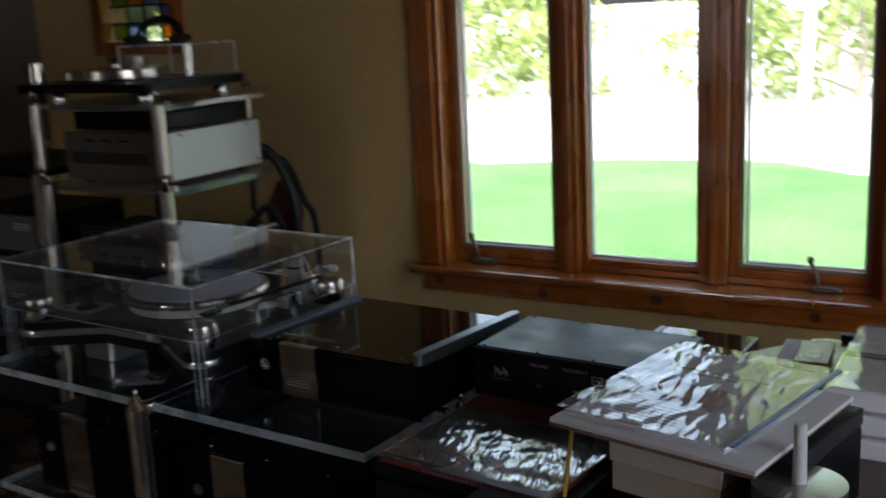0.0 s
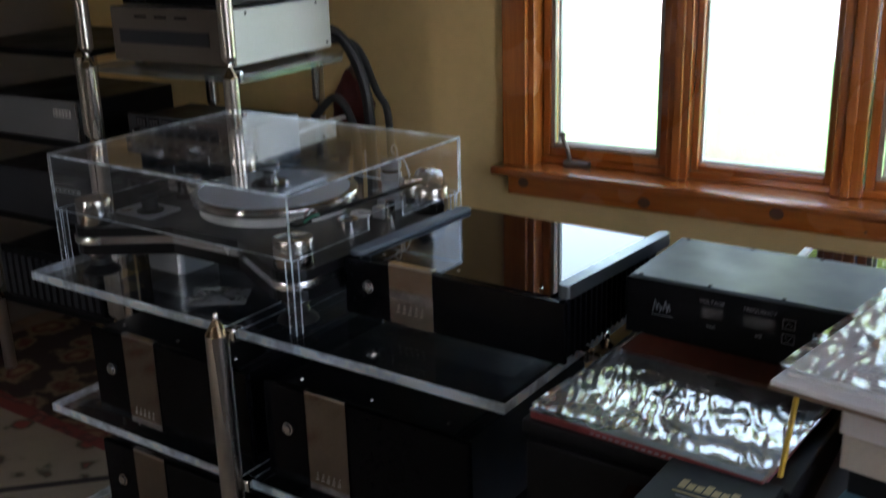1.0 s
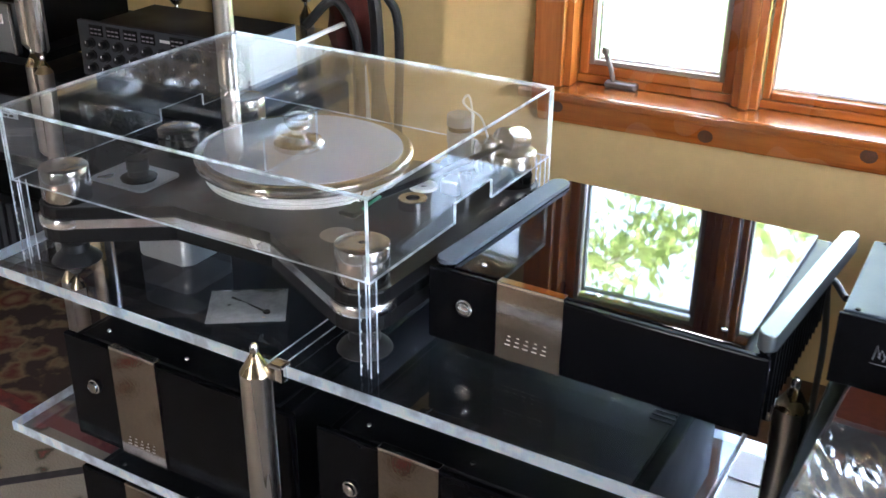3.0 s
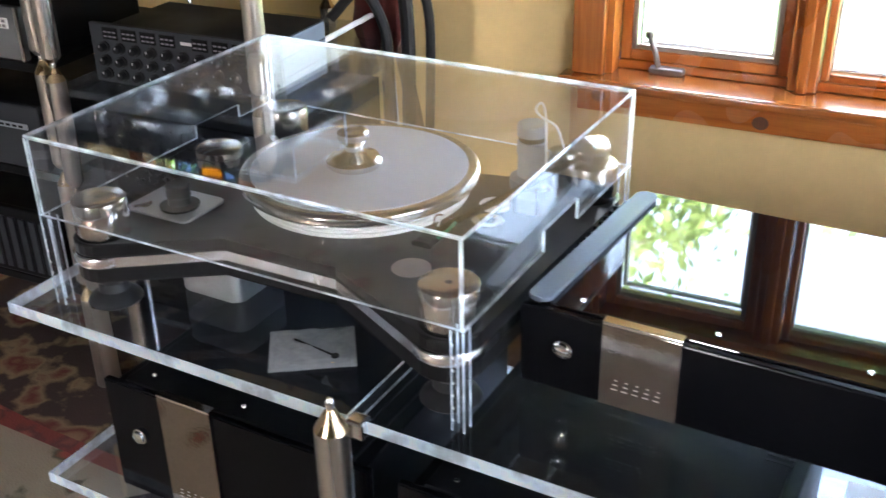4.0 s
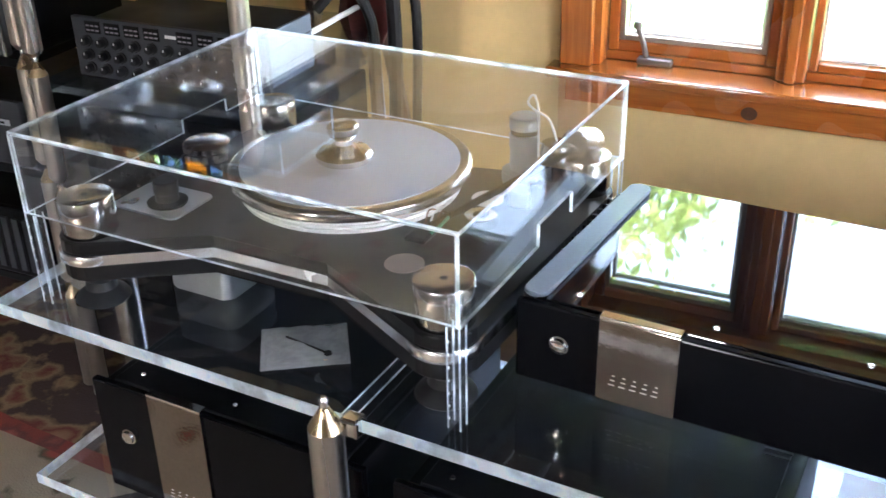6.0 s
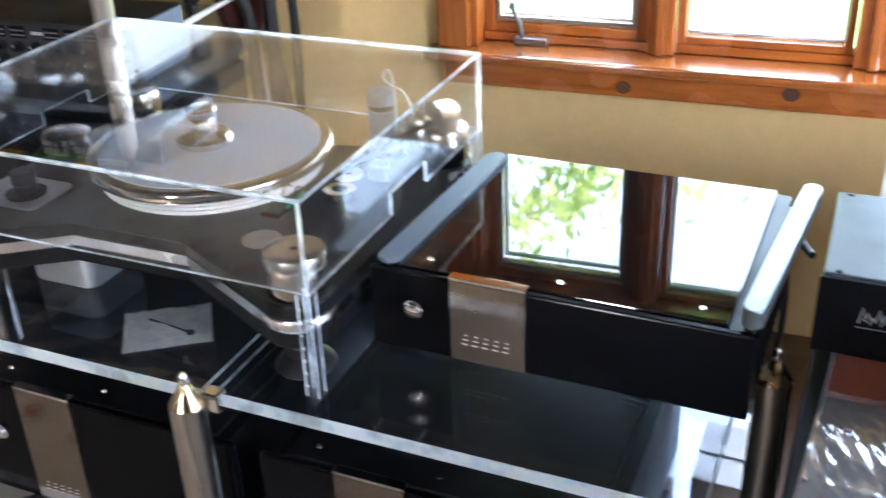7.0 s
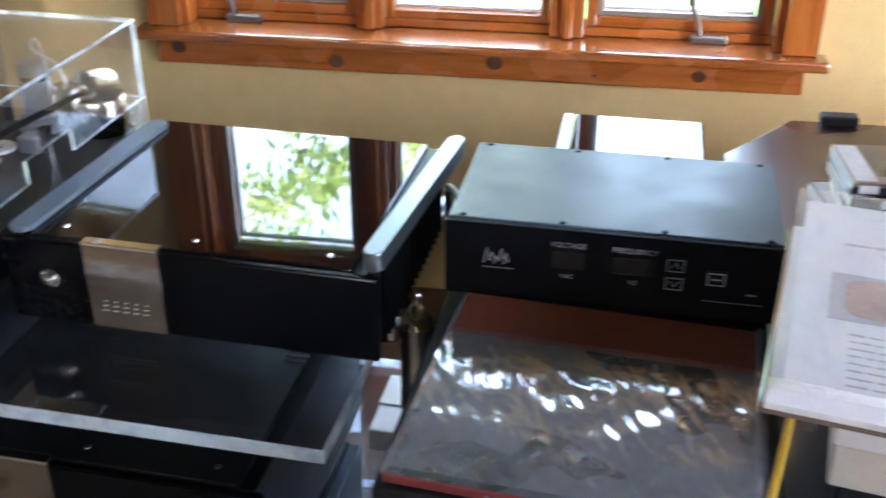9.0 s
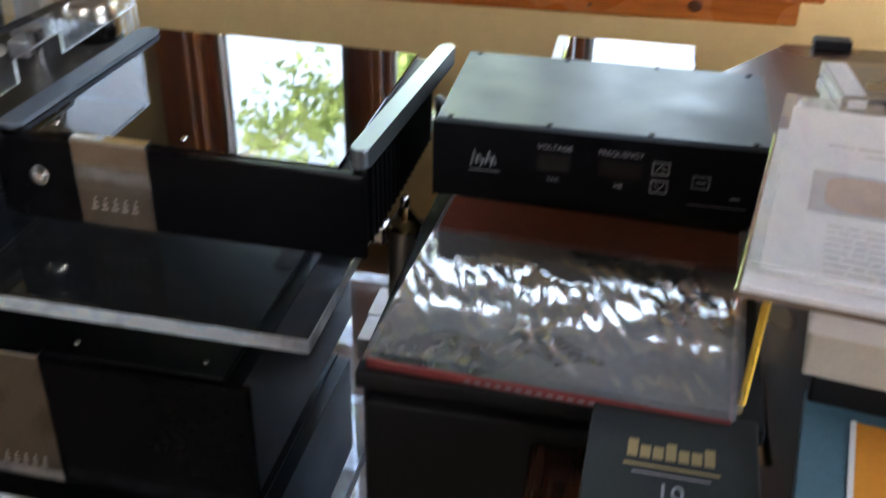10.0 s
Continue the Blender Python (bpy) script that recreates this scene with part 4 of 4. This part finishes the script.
for px, py in ((.05, .06), (.05, .38), (.13, .40)):
    part("tower", lathe([(.03, .056), (.03, .115), (.025, .118)], px, py, 36), TURNED, tt2)
lid = part("lid", sheet(.25, .52, .20, .42, .150, .154), [ACRYLIC, EDGE], tt2, "clear acrylic half lid")
part("lid_side", sheet(.25, .52, .20, .204, .060, .1498), [ACRYLIC, EDGE], lid)
part("lid_side", sheet(.25, .52, .416, .42, .060, .1498), [ACRYLIC, EDGE], lid)
part("lid_side", sheet(.516, .52, .2042, .4158, .060, .1498), [ACRYLIC, EDGE], lid)
part("lid_side", sheet(.25, .254, .2042, .4158, .060, .1498), [ACRYLIC, EDGE], lid)
phones = thing("headphones", -2.235, 2.22, 1.3895, 10, "black padded headphones lying on the clear lid", "headphones")
part("headband", tube(curve([(-.08, 0, .012), (-.06, .02, .05), (0, .03, .075), (.06, .02, .05), (.08, 0, .012)], 6), .011, 10), RUBBER, phones)
for sx in (-.08, .08):
    part("ear_cup", lathe([(.02, 0), (.034, .006), (.034, .02), (.02, .026)], sx, 0, 28), RUBBER, phones)

# ---- third rack with silver players ----
DULL_SILVER = surface("dull_silver", (0.22, 0.225, 0.235), 0.4, 0.6, var=0.06, scale=20)
rack_c = thing("equipment_rack", -3.02, 1.95, 0, 0, "shelf rack on steel posts with silver components", "rack")
CT_ = (.25, .53, .775, 1.03)
for z in CT_:
    part("shelf", box(-.02, .50, 0, .45, z - .02, z, .002), SATIN, rack_c, "black shelf")
for px, py in ((.0, -.016), (.525, -.016), (.0, .462), (.525, .462)):
    post(px, py, tuple(z + .022 for z in CT_), rack_c, .019)
for z, h, front, name in ((.775, .112, DULL_SILVER, "disc_player"), (.53, .145, GREY_PAINT, "tuner"), (.25, .17, SATIN, "power_supply")):
    pl = thing(name, -2.985, 1.945, z, 0, {"disc_player": "silver disc player with small lit display", "tuner": "grey component with narrow display slot", "power_supply": "black ribbed component on low shelf"}[name], "hi-fi component")
    part("case", box(.0, .43, .016, .36, .008, h, .003), SATIN, pl)
    part("front_panel", box(-.005, .435, 0, .0155, .004, h + .004, .004), front, pl)
    for fx in (.05, .38):
        for fy in (.05, .31):
            part("foot", lathe([(.014, 0), (.014, .0078)], fx, fy, 16), RUBBER, pl)
    if name == "disc_player":
        d = part("display", box(.335, .405, -.003, -.0003, .070, .092, .001), INK, pl, "pale display")
        for k in range(10):
            part("digit", box(.339 + k % 5 * .013, .348 + k % 5 * .013, -.0037, -.0031, .073 + k // 5 * .010, .079 + k // 5 * .010), DARK_INK, d)
        part("trim", box(.427, .436, -.004, -.0003, .004, h + .004, .001), CHROME, pl)
    elif name == "tuner":
        part("slot", box(.28, .40, -.003, -.0003, .095, .108, .001), ALU, pl)
        for k in range(6):
            part("digit", box(.285 + k * .018, .297 + k * .018, -.0038, -.0031, .099, .104), SATIN, pl)
    else:
        for k in range(14):
            part("rib", box(.0 + k * .031, .018 + k * .031, -.006, -.0003, .02, h - .02, .001), GREY_PAINT, pl)

# cables and the leaning stand behind the rear rack
def cable(name, pts, r, mat, label):
    return tagged(part(name, tube(curve(pts, 8), r, 10), mat), label, "cable")


cable("cable", [(-2.10, 2.40, .80), (-2.04, 2.43, .86), (-1.995, 2.44, .80), (-1.98, 2.44, .70), (-1.99, 2.45, .40), (-2.0, 2.46, .012)], .012, CABLE, "thick black cable drooping from equipment to floor")
cable("cable", [(-2.06, 2.36, 1.06), (-2.008, 2.41, 1.045), (-1.955, 2.43, .955), (-1.93, 2.44, .80), (-1.95, 2.46, .42), (-1.97, 2.47, .012)], .016, CABLE, "thick black cable hanging behind rack")
cable("cable", [(-2.05, 2.36, 1.03), (-1.98, 2.45, 1.01), (-1.93, 2.48, .88), (-1.905, 2.50, .78), (-1.93, 2.53, .40), (-1.93, 2.55, .012)], .011, CABLE, "black power cable hanging behind rack")
cable("cable", [(-2.06, 2.15, .775), (-2.035, 2.22, .793), (-2.02, 2.30, .802), (-2.015, 2.38, .806), (-2.03, 2.48, .79), (-2.05, 2.57, .70), (-2.06, 2.62, .40), (-2.06, 2.64, .010)], .006, WHITE, "pale grey cable rising behind the mixer")
stand = thing("folding_stand", -1.97, 2.50, 0, 20, "brown wooden folding stand leaning near the wall", "stand")
BROWN = wood("stand_wood", (0.13, 0.07, 0.04), (0.07, 0.035, 0.02), 0.5, "z", 0.1)
part("leg", tube([(.10, .06, 0), (-.05, .02, .94)], .017, 8), BROWN, stand)
part("leg", tube([(-.22, .05, 0), (-.05, .05, .94)], .017, 8), BROWN, stand)
part("leg", tube([(.0, -.20, 0), (-.05, .035, .94)], .015, 8), BROWN, stand)
cloth = bmesh.new()
bmesh.ops.create_uvsphere(cloth, u_segments=24, v_segments=14, radius=1)
for v in cloth.verts:
    v.co = Vector((v.co.x * .085, v.co.y * .07, v.co.z * .20)) * (1 + .18 * noise.noise(v.co * 2.3))
bag2 = tagged(part("cloth_bag", cloth, CABLE_RED, None, "", True), "dark red cloth bag hanging from the stand", "bag")
bag2.location, bag2.scale = (-2.03, 2.50, .80), (.75, .75, .62)

# ---- cabinet and desk beside the rack ----
cab = thing("cabinet", -.775, 1.135, 0, -3, "black low cabinet carrying a record and power supply", "cabinet")
part("carcass", box(0, .345, .01, .60, .04, .725, .003), BLACK_WOOD, cab)
part("top", box(-.004, .349, .0, .605, .7255, .744, .003), BLACK_WOOD, cab)
part("door", box(.006, .339, -.006, .0095, .05, .718, .003), BLACK_WOOD, cab)
part("kickboard", box(.02, .325, .03, .58, .0, .0395), SATIN, cab)

desk = thing("table", 0, 0, 0, 0, "dark brown polished wooden table with clipped corner", "table")
part("tabletop", prism([(-.62, .82), (.75, .82), (.75, 2.175), (-.287, 2.171), (-.41, 2.01), (-.41, 1.115), (-.62, 1.115)], .675, .705, .004), TABLE_WOOD, desk)
for lx, ly in ((-.58, .86), (.70, .86), (.70, 2.08), (-.25, 2.08)):
    part("leg", box(lx - .03, lx + .03, ly - .03, ly + .03, 0, .6745, .004), TABLE_WOOD, desk)
part("rail", box(-.55, .67, .85, .872, .58, .6745), TABLE_WOOD, desk)
part("rail", box(-.22, .67, 2.068, 2.09, .58, .6745), TABLE_WOOD, desk)

# speed controller on the cabinet
sds = thing("speed_controller", -.7605, 1.462, .744, -2.5, "turntable speed controller with grey lid and black front", "controller")
for fx, fy in ((.04, .03), (.325, .03), (.04, .18), (.325, .18)):
    part("foot", lathe([(.012, 0), (.013, .003), (.010, .0095)], fx, fy, 20), RUBBER, sds)
part("front_panel", box(-.003, .361, -.004, .0015, .008, .098, .001), SATIN, sds, "satin black front panel")
part("lid", box(0, .358, .002, .210, .010, .1005, .002), ALU_GREY, sds, "blue-grey metal lid")
for k in range(4):
    for yy in (.008, .203):
        part("screw", lathe([(.0035, .1005), (.003, .1020), (.001, .1023)], .015 + k * .1085, yy, 10), SATIN, sds)
logo = bmesh.new()
for k in range(5):
    tube([(.041 + k * .0055, -.0044, .050 + .004 * (k % 2)), (.044 + k * .0055, -.0044, .069 - .005 * (k % 3)), (.048 + k * .0050, -.0044, .053 + .003 * (k % 2))], .0009, 5, bm=logo)
box(.039, .073, -.0046, -.0042, .0445, .0453, bm=logo)
part("emblem", logo, MID_INK, sds, "pale flourish of a maker emblem")
words("lettering", "VOLTAGE", .0085, DARK_INK, sds, pose(.132, -.0042, .080, 90, 0, 0))
words("lettering", "FREQUENCY", .0085, DARK_INK, sds, pose(.203, -.0042, .080, 90, 0, 0))
GLASSY = surface("dark_display", (0.02, 0.017, 0.016), 0.15, var=0.1)
for x0, x1 in ((.114, .150), (.180, .226)):
    part("display", box(x0, x1, -.0055, -.0043, .052, .072, .0005), GLASSY, sds)
words("lettering", "VAC", .0070, MID_INK, sds, pose(.132, -.0042, .042, 90, 0, 0))
words("lettering", "HZ", .0070, MID_INK, sds, pose(.203, -.0042, .042, 90, 0, 0))
for bx, bz, sign in ((.236, .062, "up"), (.236, .040, "down"), (.279, .050, "bar")):
    b = part("button", box(bx, bx + .020, -.0085, -.0043, bz, bz + .017, .0015), SATIN, sds)
    ring = box(bx + .001, bx + .019, -.0092, -.0086, bz + .0148, bz + .0158)
    for o in ((.001, .019, .001, .0020), (.001, .0020, .0021, .0147), (.0180, .019, .0021, .0147)):
        box(bx + o[0], bx + o[1], -.0092, -.0086, bz + o[2], bz + o[3], bm=ring)
    part("outline", ring, MID_INK, b)
    if sign == "bar":
        mark = box(bx + .005, bx + .015, -.0092, -.0086, bz + .0075, bz + .0090)
    else:
        tip, foot = (.0118, .0055) if sign == "up" else (.0050, .0113)
        mark = tube([(bx + .0055, -.0089, bz + foot), (bx + .010, -.0089, bz + tip), (bx + .0145, -.0089, bz + foot)], .0006, 5)
    part("mark", mark, MID_INK, b)
part("mark", box(.322, .332, -.0048, -.0043, .040, .0418), DARK_INK, sds)
part("rule", box(.278, .340, -.0046, -.0043, .0290, .0295), DARK_INK, sds)
cable("cable", [(-.77, 1.66, .76), (-.80, 1.72, .75), (-.795, 1.78, .60), (-.80, 1.80, .3), (-.80, 1.82, .01)], .005, CABLE, "thin black mains lead behind the controller")


# ---- records and papers ----
def film_sheet(name, w, d, parent, seed, lift=.0022, mat=None, n=56, amount=.0016, fall=0.0, crisp=1.0):
    """A loose plastic film lying over a jacket, with creases and puckers."""
    bm = bmesh.new()
    bmesh.ops.create_grid(bm, x_segments=n, y_segments=n, size=.5)
    for v in bm.verts:
        p = Vector((v.co.x * 7 + seed, v.co.y * 7, seed * 2.3))
        r = .35 * noise.noise(p * .35) + .20 * noise.noise(Vector((v.co.x * 17 + 4 * v.co.y + seed, v.co.y * 6, seed))) + .10 * noise.noise(Vector((v.co.x * 30 + seed, v.co.y * 10 - 6 * v.co.x, seed + 3))) + .22 * max(0, 1 - 4 * abs(noise.noise(Vector((v.co.x * 9 + 3 * v.co.y, v.co.y * 5, seed + 7)))))
        x, y = (v.co.x + .5) * w, (v.co.y + .5) * d
        fine = .0006 * noise.noise(Vector((x * 120 + y * 45, y * 26 - x * 10, seed))) + .0008 * noise.noise(Vector((x * 24, y * 26, seed + 5)))
        v.co = Vector((x, y, lift + amount * r + crisp * fine + .0012 - fall * max(0.0, y - .35 * d)))
    return part(name, bm, mat or SLEEVE, parent, "wrinkled clear plastic sleeve", True)


GREY_PHOTO = surface("grey_cover_photo", (0.055, 0.055, 0.055), 0.3, var=0.7, scale=14, bump=0.0, spec=1.0)
RUST = surface("rust_cover_band", (0.15, 0.042, 0.024), 0.5, var=0.25, scale=14, bump=0.0)
RED_SPINE = surface("dark_red_spine", (0.16, 0.02, 0.02), 0.5, var=0.2, scale=20)
lp = thing("record_album", -.770, 1.142, .7445, -6.0, "record album with rust band in a shiny plastic sleeve", "record")
part("jacket", box(0, .315, 0, .315, 0, .010, .0015), RED_SPINE, lp)
part("cover_photo", box(.002, .313, .002, .232, .0102, .0106), GREY_PHOTO, lp, "grey group photograph")
part("cover_band", box(.002, .313, .2325, .313, .0102, .0106), RUST, lp, "rust-brown title band")
for k in range(14):
    part("title_mark", box(.02 + k * .019 + (.03 if k > 6 else 0), .033 + k * .019 + (.03 if k > 6 else 0), .236, .242, .0106, .0108), RED_SPINE, lp)
    part("spine_mark", box(.09 + k * .009, .095 + k * .009, -.0006, -.0001, .0035, .0060), DARK_INK, lp)
film_sheet("sleeve", .322, .236, lp, 3.1, .0190, amount=.0009, n=140, fall=.036, crisp=1.6)
part("sleeve_edge", box(-.002, .002, .0, .318, .0104, .0124), SLEEVE, lp)
part("sleeve_edge", box(.312, .318, .0, .318, .0108, .0124), SLEEVE, lp)

box_g = thing("cartridge_box", -.575, 1.0, .705, -4, "black cardboard box with gold lettering", "box")
BLACK_CARD = surface("black_card", (0.010, 0.012, 0.012), 0.5, var=0.2, scale=30, spec=0.2)
part("carton", box(0, .130, -.02, .125, 0, .045, .002), BLACK_CARD, box_g)
part("lid", box(-.002, .132, -.022, .127, .026, .0465, .002), BLACK_CARD, box_g)
for k in range(7):
    part("title_mark", box(.030 + k * .010, .038 + k * .010, .062, .076 + (.006 if k % 3 == 0 else 0), .0466, .0470), GOLD_INK, box_g)
part("rule", box(.028, .102, .052, .0545, .0466, .0470), GOLD_INK, box_g)
part("rule", box(.035, .095, .044, .0455, .0466, .0470), DARK_INK, box_g)
words("numeral", "10", .022, MID_INK, box_g, pose(.065, .026, .0468, 0, 0, 0))

book = thing("book", -.425, .975, .705, -11, "blue-grey folder with an orange panel", "book")
BLUE = surface("blue_grey_cover", (0.06, 0.13, 0.17), 0.5, var=0.2, scale=20)
ORANGE = surface("orange_panel", (0.62, 0.24, 0.02), 0.55, var=0.1, scale=14)
part("cover", box(0, .26, 0, .24, 0, .016, .002), BLUE, book)
part("panel", box(.045, .25, .01, .205, .0162, .0172), ORANGE, book, "orange panel with pale border")
part("border", box(.040, .0448, .008, .207, .0162, .0170), INK, book)

carton = thing("carton", -.385, 1.19, .705, -11, "cream cardboard carton under stacked records", "box")
# added black layer takes the place of the dark gap under the carton
part("tray", box(.004, .161, .004, .276, 0, .0448, .003), RUBBER, carton, "black block standing in for the dark gap below the carton")
part("base", box(-.006, .165, .0, .28, .045, .090, .003), CARTON, carton)
part("lid", box(-.009, .168, -.003, .283, .0902, .142, .003), PAPER, carton, "white carton lid")
block = thing("black_box", -.205, 1.165, .705, -11, "dark plastic box under stacked records", "box")
part("body", box(0, .075, .01, .26, 0, .115, .004), SATIN, block)
part("lid", box(-.001, .076, .009, .261, .1152, .142, .003), GREY_PAINT, block)
stack = thing("record_stack", -.468, 1.145, .8545, -11.5, "stack of records in brown card jackets", "records")
GLOSS_CARD = surface("sleeved_card", (0.26, 0.19, 0.145), 0.14, var=0.15, scale=20, coat=1.0)
for k in range(2):
    o = (k * 37 % 5) * .002
    part("jacket", box(o, .315 + o, -o, .315 - o, k * .0075, k * .0075 + .0068, .001), PAPER if k % 2 else GLOSS_CARD, stack)
jack = thing("bagged_jacket", -.462, 1.156, .8695, -11.5, "white printed jacket inside a zip plastic bag", "record")
part("jacket", box(.01, .262, .005, .350, 0, .006, .001), PAPER, jack)
FADED_INK = surface("faded_print", (0.48, 0.44, 0.45), 0.7, var=0.2)
PICTURE = surface("faded_picture", (0.46, 0.27, 0.20), 0.6, var=0.4, scale=30)
part("picture_border", box(.040, .194, .116, .200, .0062, .0065), FADED_INK, jack, "mauve-grey picture border")
plate = bmesh.new()
bmesh.ops.create_cone(plate, cap_ends=True, segments=40, radius1=.5, radius2=.5, depth=.0004)
for v in plate.verts:
    x, y = (math.copysign(.5 * abs(2 * c) ** .4, c) for c in v.co.xy)
    v.co = Vector((.119 + x * .132, .158 + y * .070, .0068 + v.co.z))
part("picture", plate, PICTURE, jack, "brown picture with rounded corners")
rng_text = random.Random(14)


def word_row(x0, x1, y, h, low, high, mat):
    """One row of unreadable words as short bars."""
    bm, x = bmesh.new(), x0
    while x < x1:
        w = rng_text.uniform(low, high)
        box(x, min(x + w, x1), y, y + h * rng_text.uniform(.8, 1.2), .0062, .0065, bm=bm)
        x += w + .003
    part("text_line", bm, mat, jack)


for k in range(8):
    word_row(.058, .150 + .034 * rng_text.random(), .016 + k * .011, .0024, .004, .022, FADED_INK)
word_row(.050, .205, .258, .0055, .018, .042, FADED_INK)
word_row(.085, .165, .243, .0050, .018, .036, FADED_INK)
film_sheet("bag", .285, .365, jack, 9.4, .0108, mat=BAG_FILM, amount=.0034, n=100, crisp=.60)
ZIP = surface("blue_zip", (0.12, 0.19, 0.42), 0.35, var=0.15, scale=20)
part("zip", box(.268, .277, .004, .358, .013, .0155, .001), ZIP, jack, "blue zip strip")
pencil = tagged(part("pencil", tube([(-.438, 1.160, .8500), (-.4455, 1.143, .7480)], .0036, 6), surface("yellow_paint", (0.60, 0.36, 0.03), 0.4)), "yellow wooden pencil leaning against the record stack", "pencil")

cds = thing("disc_spindle", -.118, 1.150, .705, 0, "tub of recordable discs on a white spindle", "discs")
part("base", lathe([(.066, 0), (.068, .003), (.066, .008)], 0, 0, 48), RUBBER, cds)
DISC = surface("disc_surface", (0.45, 0.46, 0.40), 0.12, 0.8, var=0.1, scale=10)
GREEN_TINT = surface("green_disc_edge", (0.05, 0.14, 0.10), 0.2, 0.3)
part("discs", lathe([(.060, .0082), (.060, .125)], 0, 0, 64), GREEN_TINT, cds, "dark green disc edges")
part("top_disc", lathe([(.060, .1252), (.060, .1265)], 0, 0, 64), DISC, cds)
part("spindle", lathe([(.0095, .1267), (.0085, .180), (.008, .206), (.005, .208)], 0, 0, 20), WHITE, cds)

CLEAR_CASE = surface("smoky_case", (0.05, 0.05, 0.055), 0.15, var=0.2, scale=20)
for i, (cx, cy, ca) in enumerate(((-.285, 1.72, 2), (-.292, 1.722, 8), (-.286, 1.72, -2), (-.280, 1.718, 5), (-.280, 1.723, 4))):
    c = thing("disc_case", cx, cy, .705 + i * .0186, ca, "clear and black plastic disc case in a stack", "disc case", "disc cases")
    part("tray", box(0, .088, 0, .125, .0002, .012, .001), RUBBER, c)
    part("lid", box(-.001, .089, -.001, .126, .0122, .0182, .001), CLEAR_CASE if i % 2 else GREY_PLASTIC, c)
    part("label", box(.002, .030, .006, .120, .0183, .0186), FADED_INK, c, "pale paper label")
    part("window", box(.036, .072, .022, .104, .0183, .0186), GREY_PHOTO, c, "dark reel window")
    part("front_label", box(.006 + .03 * (i % 2), .030 + .03 * (i % 2), -.0016, -.0011, .004, .015), FADED_INK, c, "pale paper sticker")
    part("spine", box(-.0016, -.0011, .004, .121, .002, .016), PAPER, c, "white paper spine")

for cx, cy, ca, zz, w, d in ((-.175, 1.545, -1, .705, .34, .39), (-.170, 1.55, 1, .742, .33, .38), (-.168, 1.565, 0, .779, .33, .375)):
    pk = thing("paper_packet", cx, cy, zz, ca, "white papers in a shiny plastic packet", "papers", "paper packets")
    part("sheaf", box(0, w, 0, d, 0, .032, .004), PAPER, pk)
    part("band", box(-.001, w + .001, d * .48, d * .55, -.0005 + .0005, .0335, .001), GREY_PAINT, pk)
    film_sheet("bag", w, d, pk, cx * 9 + zz * 3, .0345, amount=.003, n=36)
papers = thing("loose_papers", -.04, 1.97, .705, -3, "large loose white sheets on the table", "papers")
for k in range(4):
    bm = bmesh.new()
    bmesh.ops.create_grid(bm, x_segments=12, y_segments=8, size=.5)
    for v in bm.verts:
        v.co = Vector(((v.co.x + .5) * .42 + k * .012, (v.co.y + .5) * .24 - k * .01, .003 + k * .006 + .004 * noise.noise(Vector((v.co.x * 3, v.co.y * 3, k)))))
    p = part("sheet", bm, PAPER, papers, "", True)
small = thing("black_adapter", -.212, 2.165, .705, 0, "small black plug adapter on table edge", "adapter")
part("body", box(-.030, .030, -.014, .014, 0, .016, .003), RUBBER, small)

# gloss black cabinet under the window
sub = thing("gloss_speaker", -.672, 1.995, 0, -2, "gloss black box under the window mirroring the glass", "speaker")
part("body", box(.018, .238, 0, .215, .012, .680, .004), PIANO, sub)
part("side_strip", box(0, .0175, 0, .215, .012, .680, .003), SEAL, sub, "pale side strip")
for fx in (.05, .22):
    for fy in (.03, .145):
        part("foot", lathe([(.014, 0), (.014, .0118)], fx, fy, 16), RUBBER, sub)
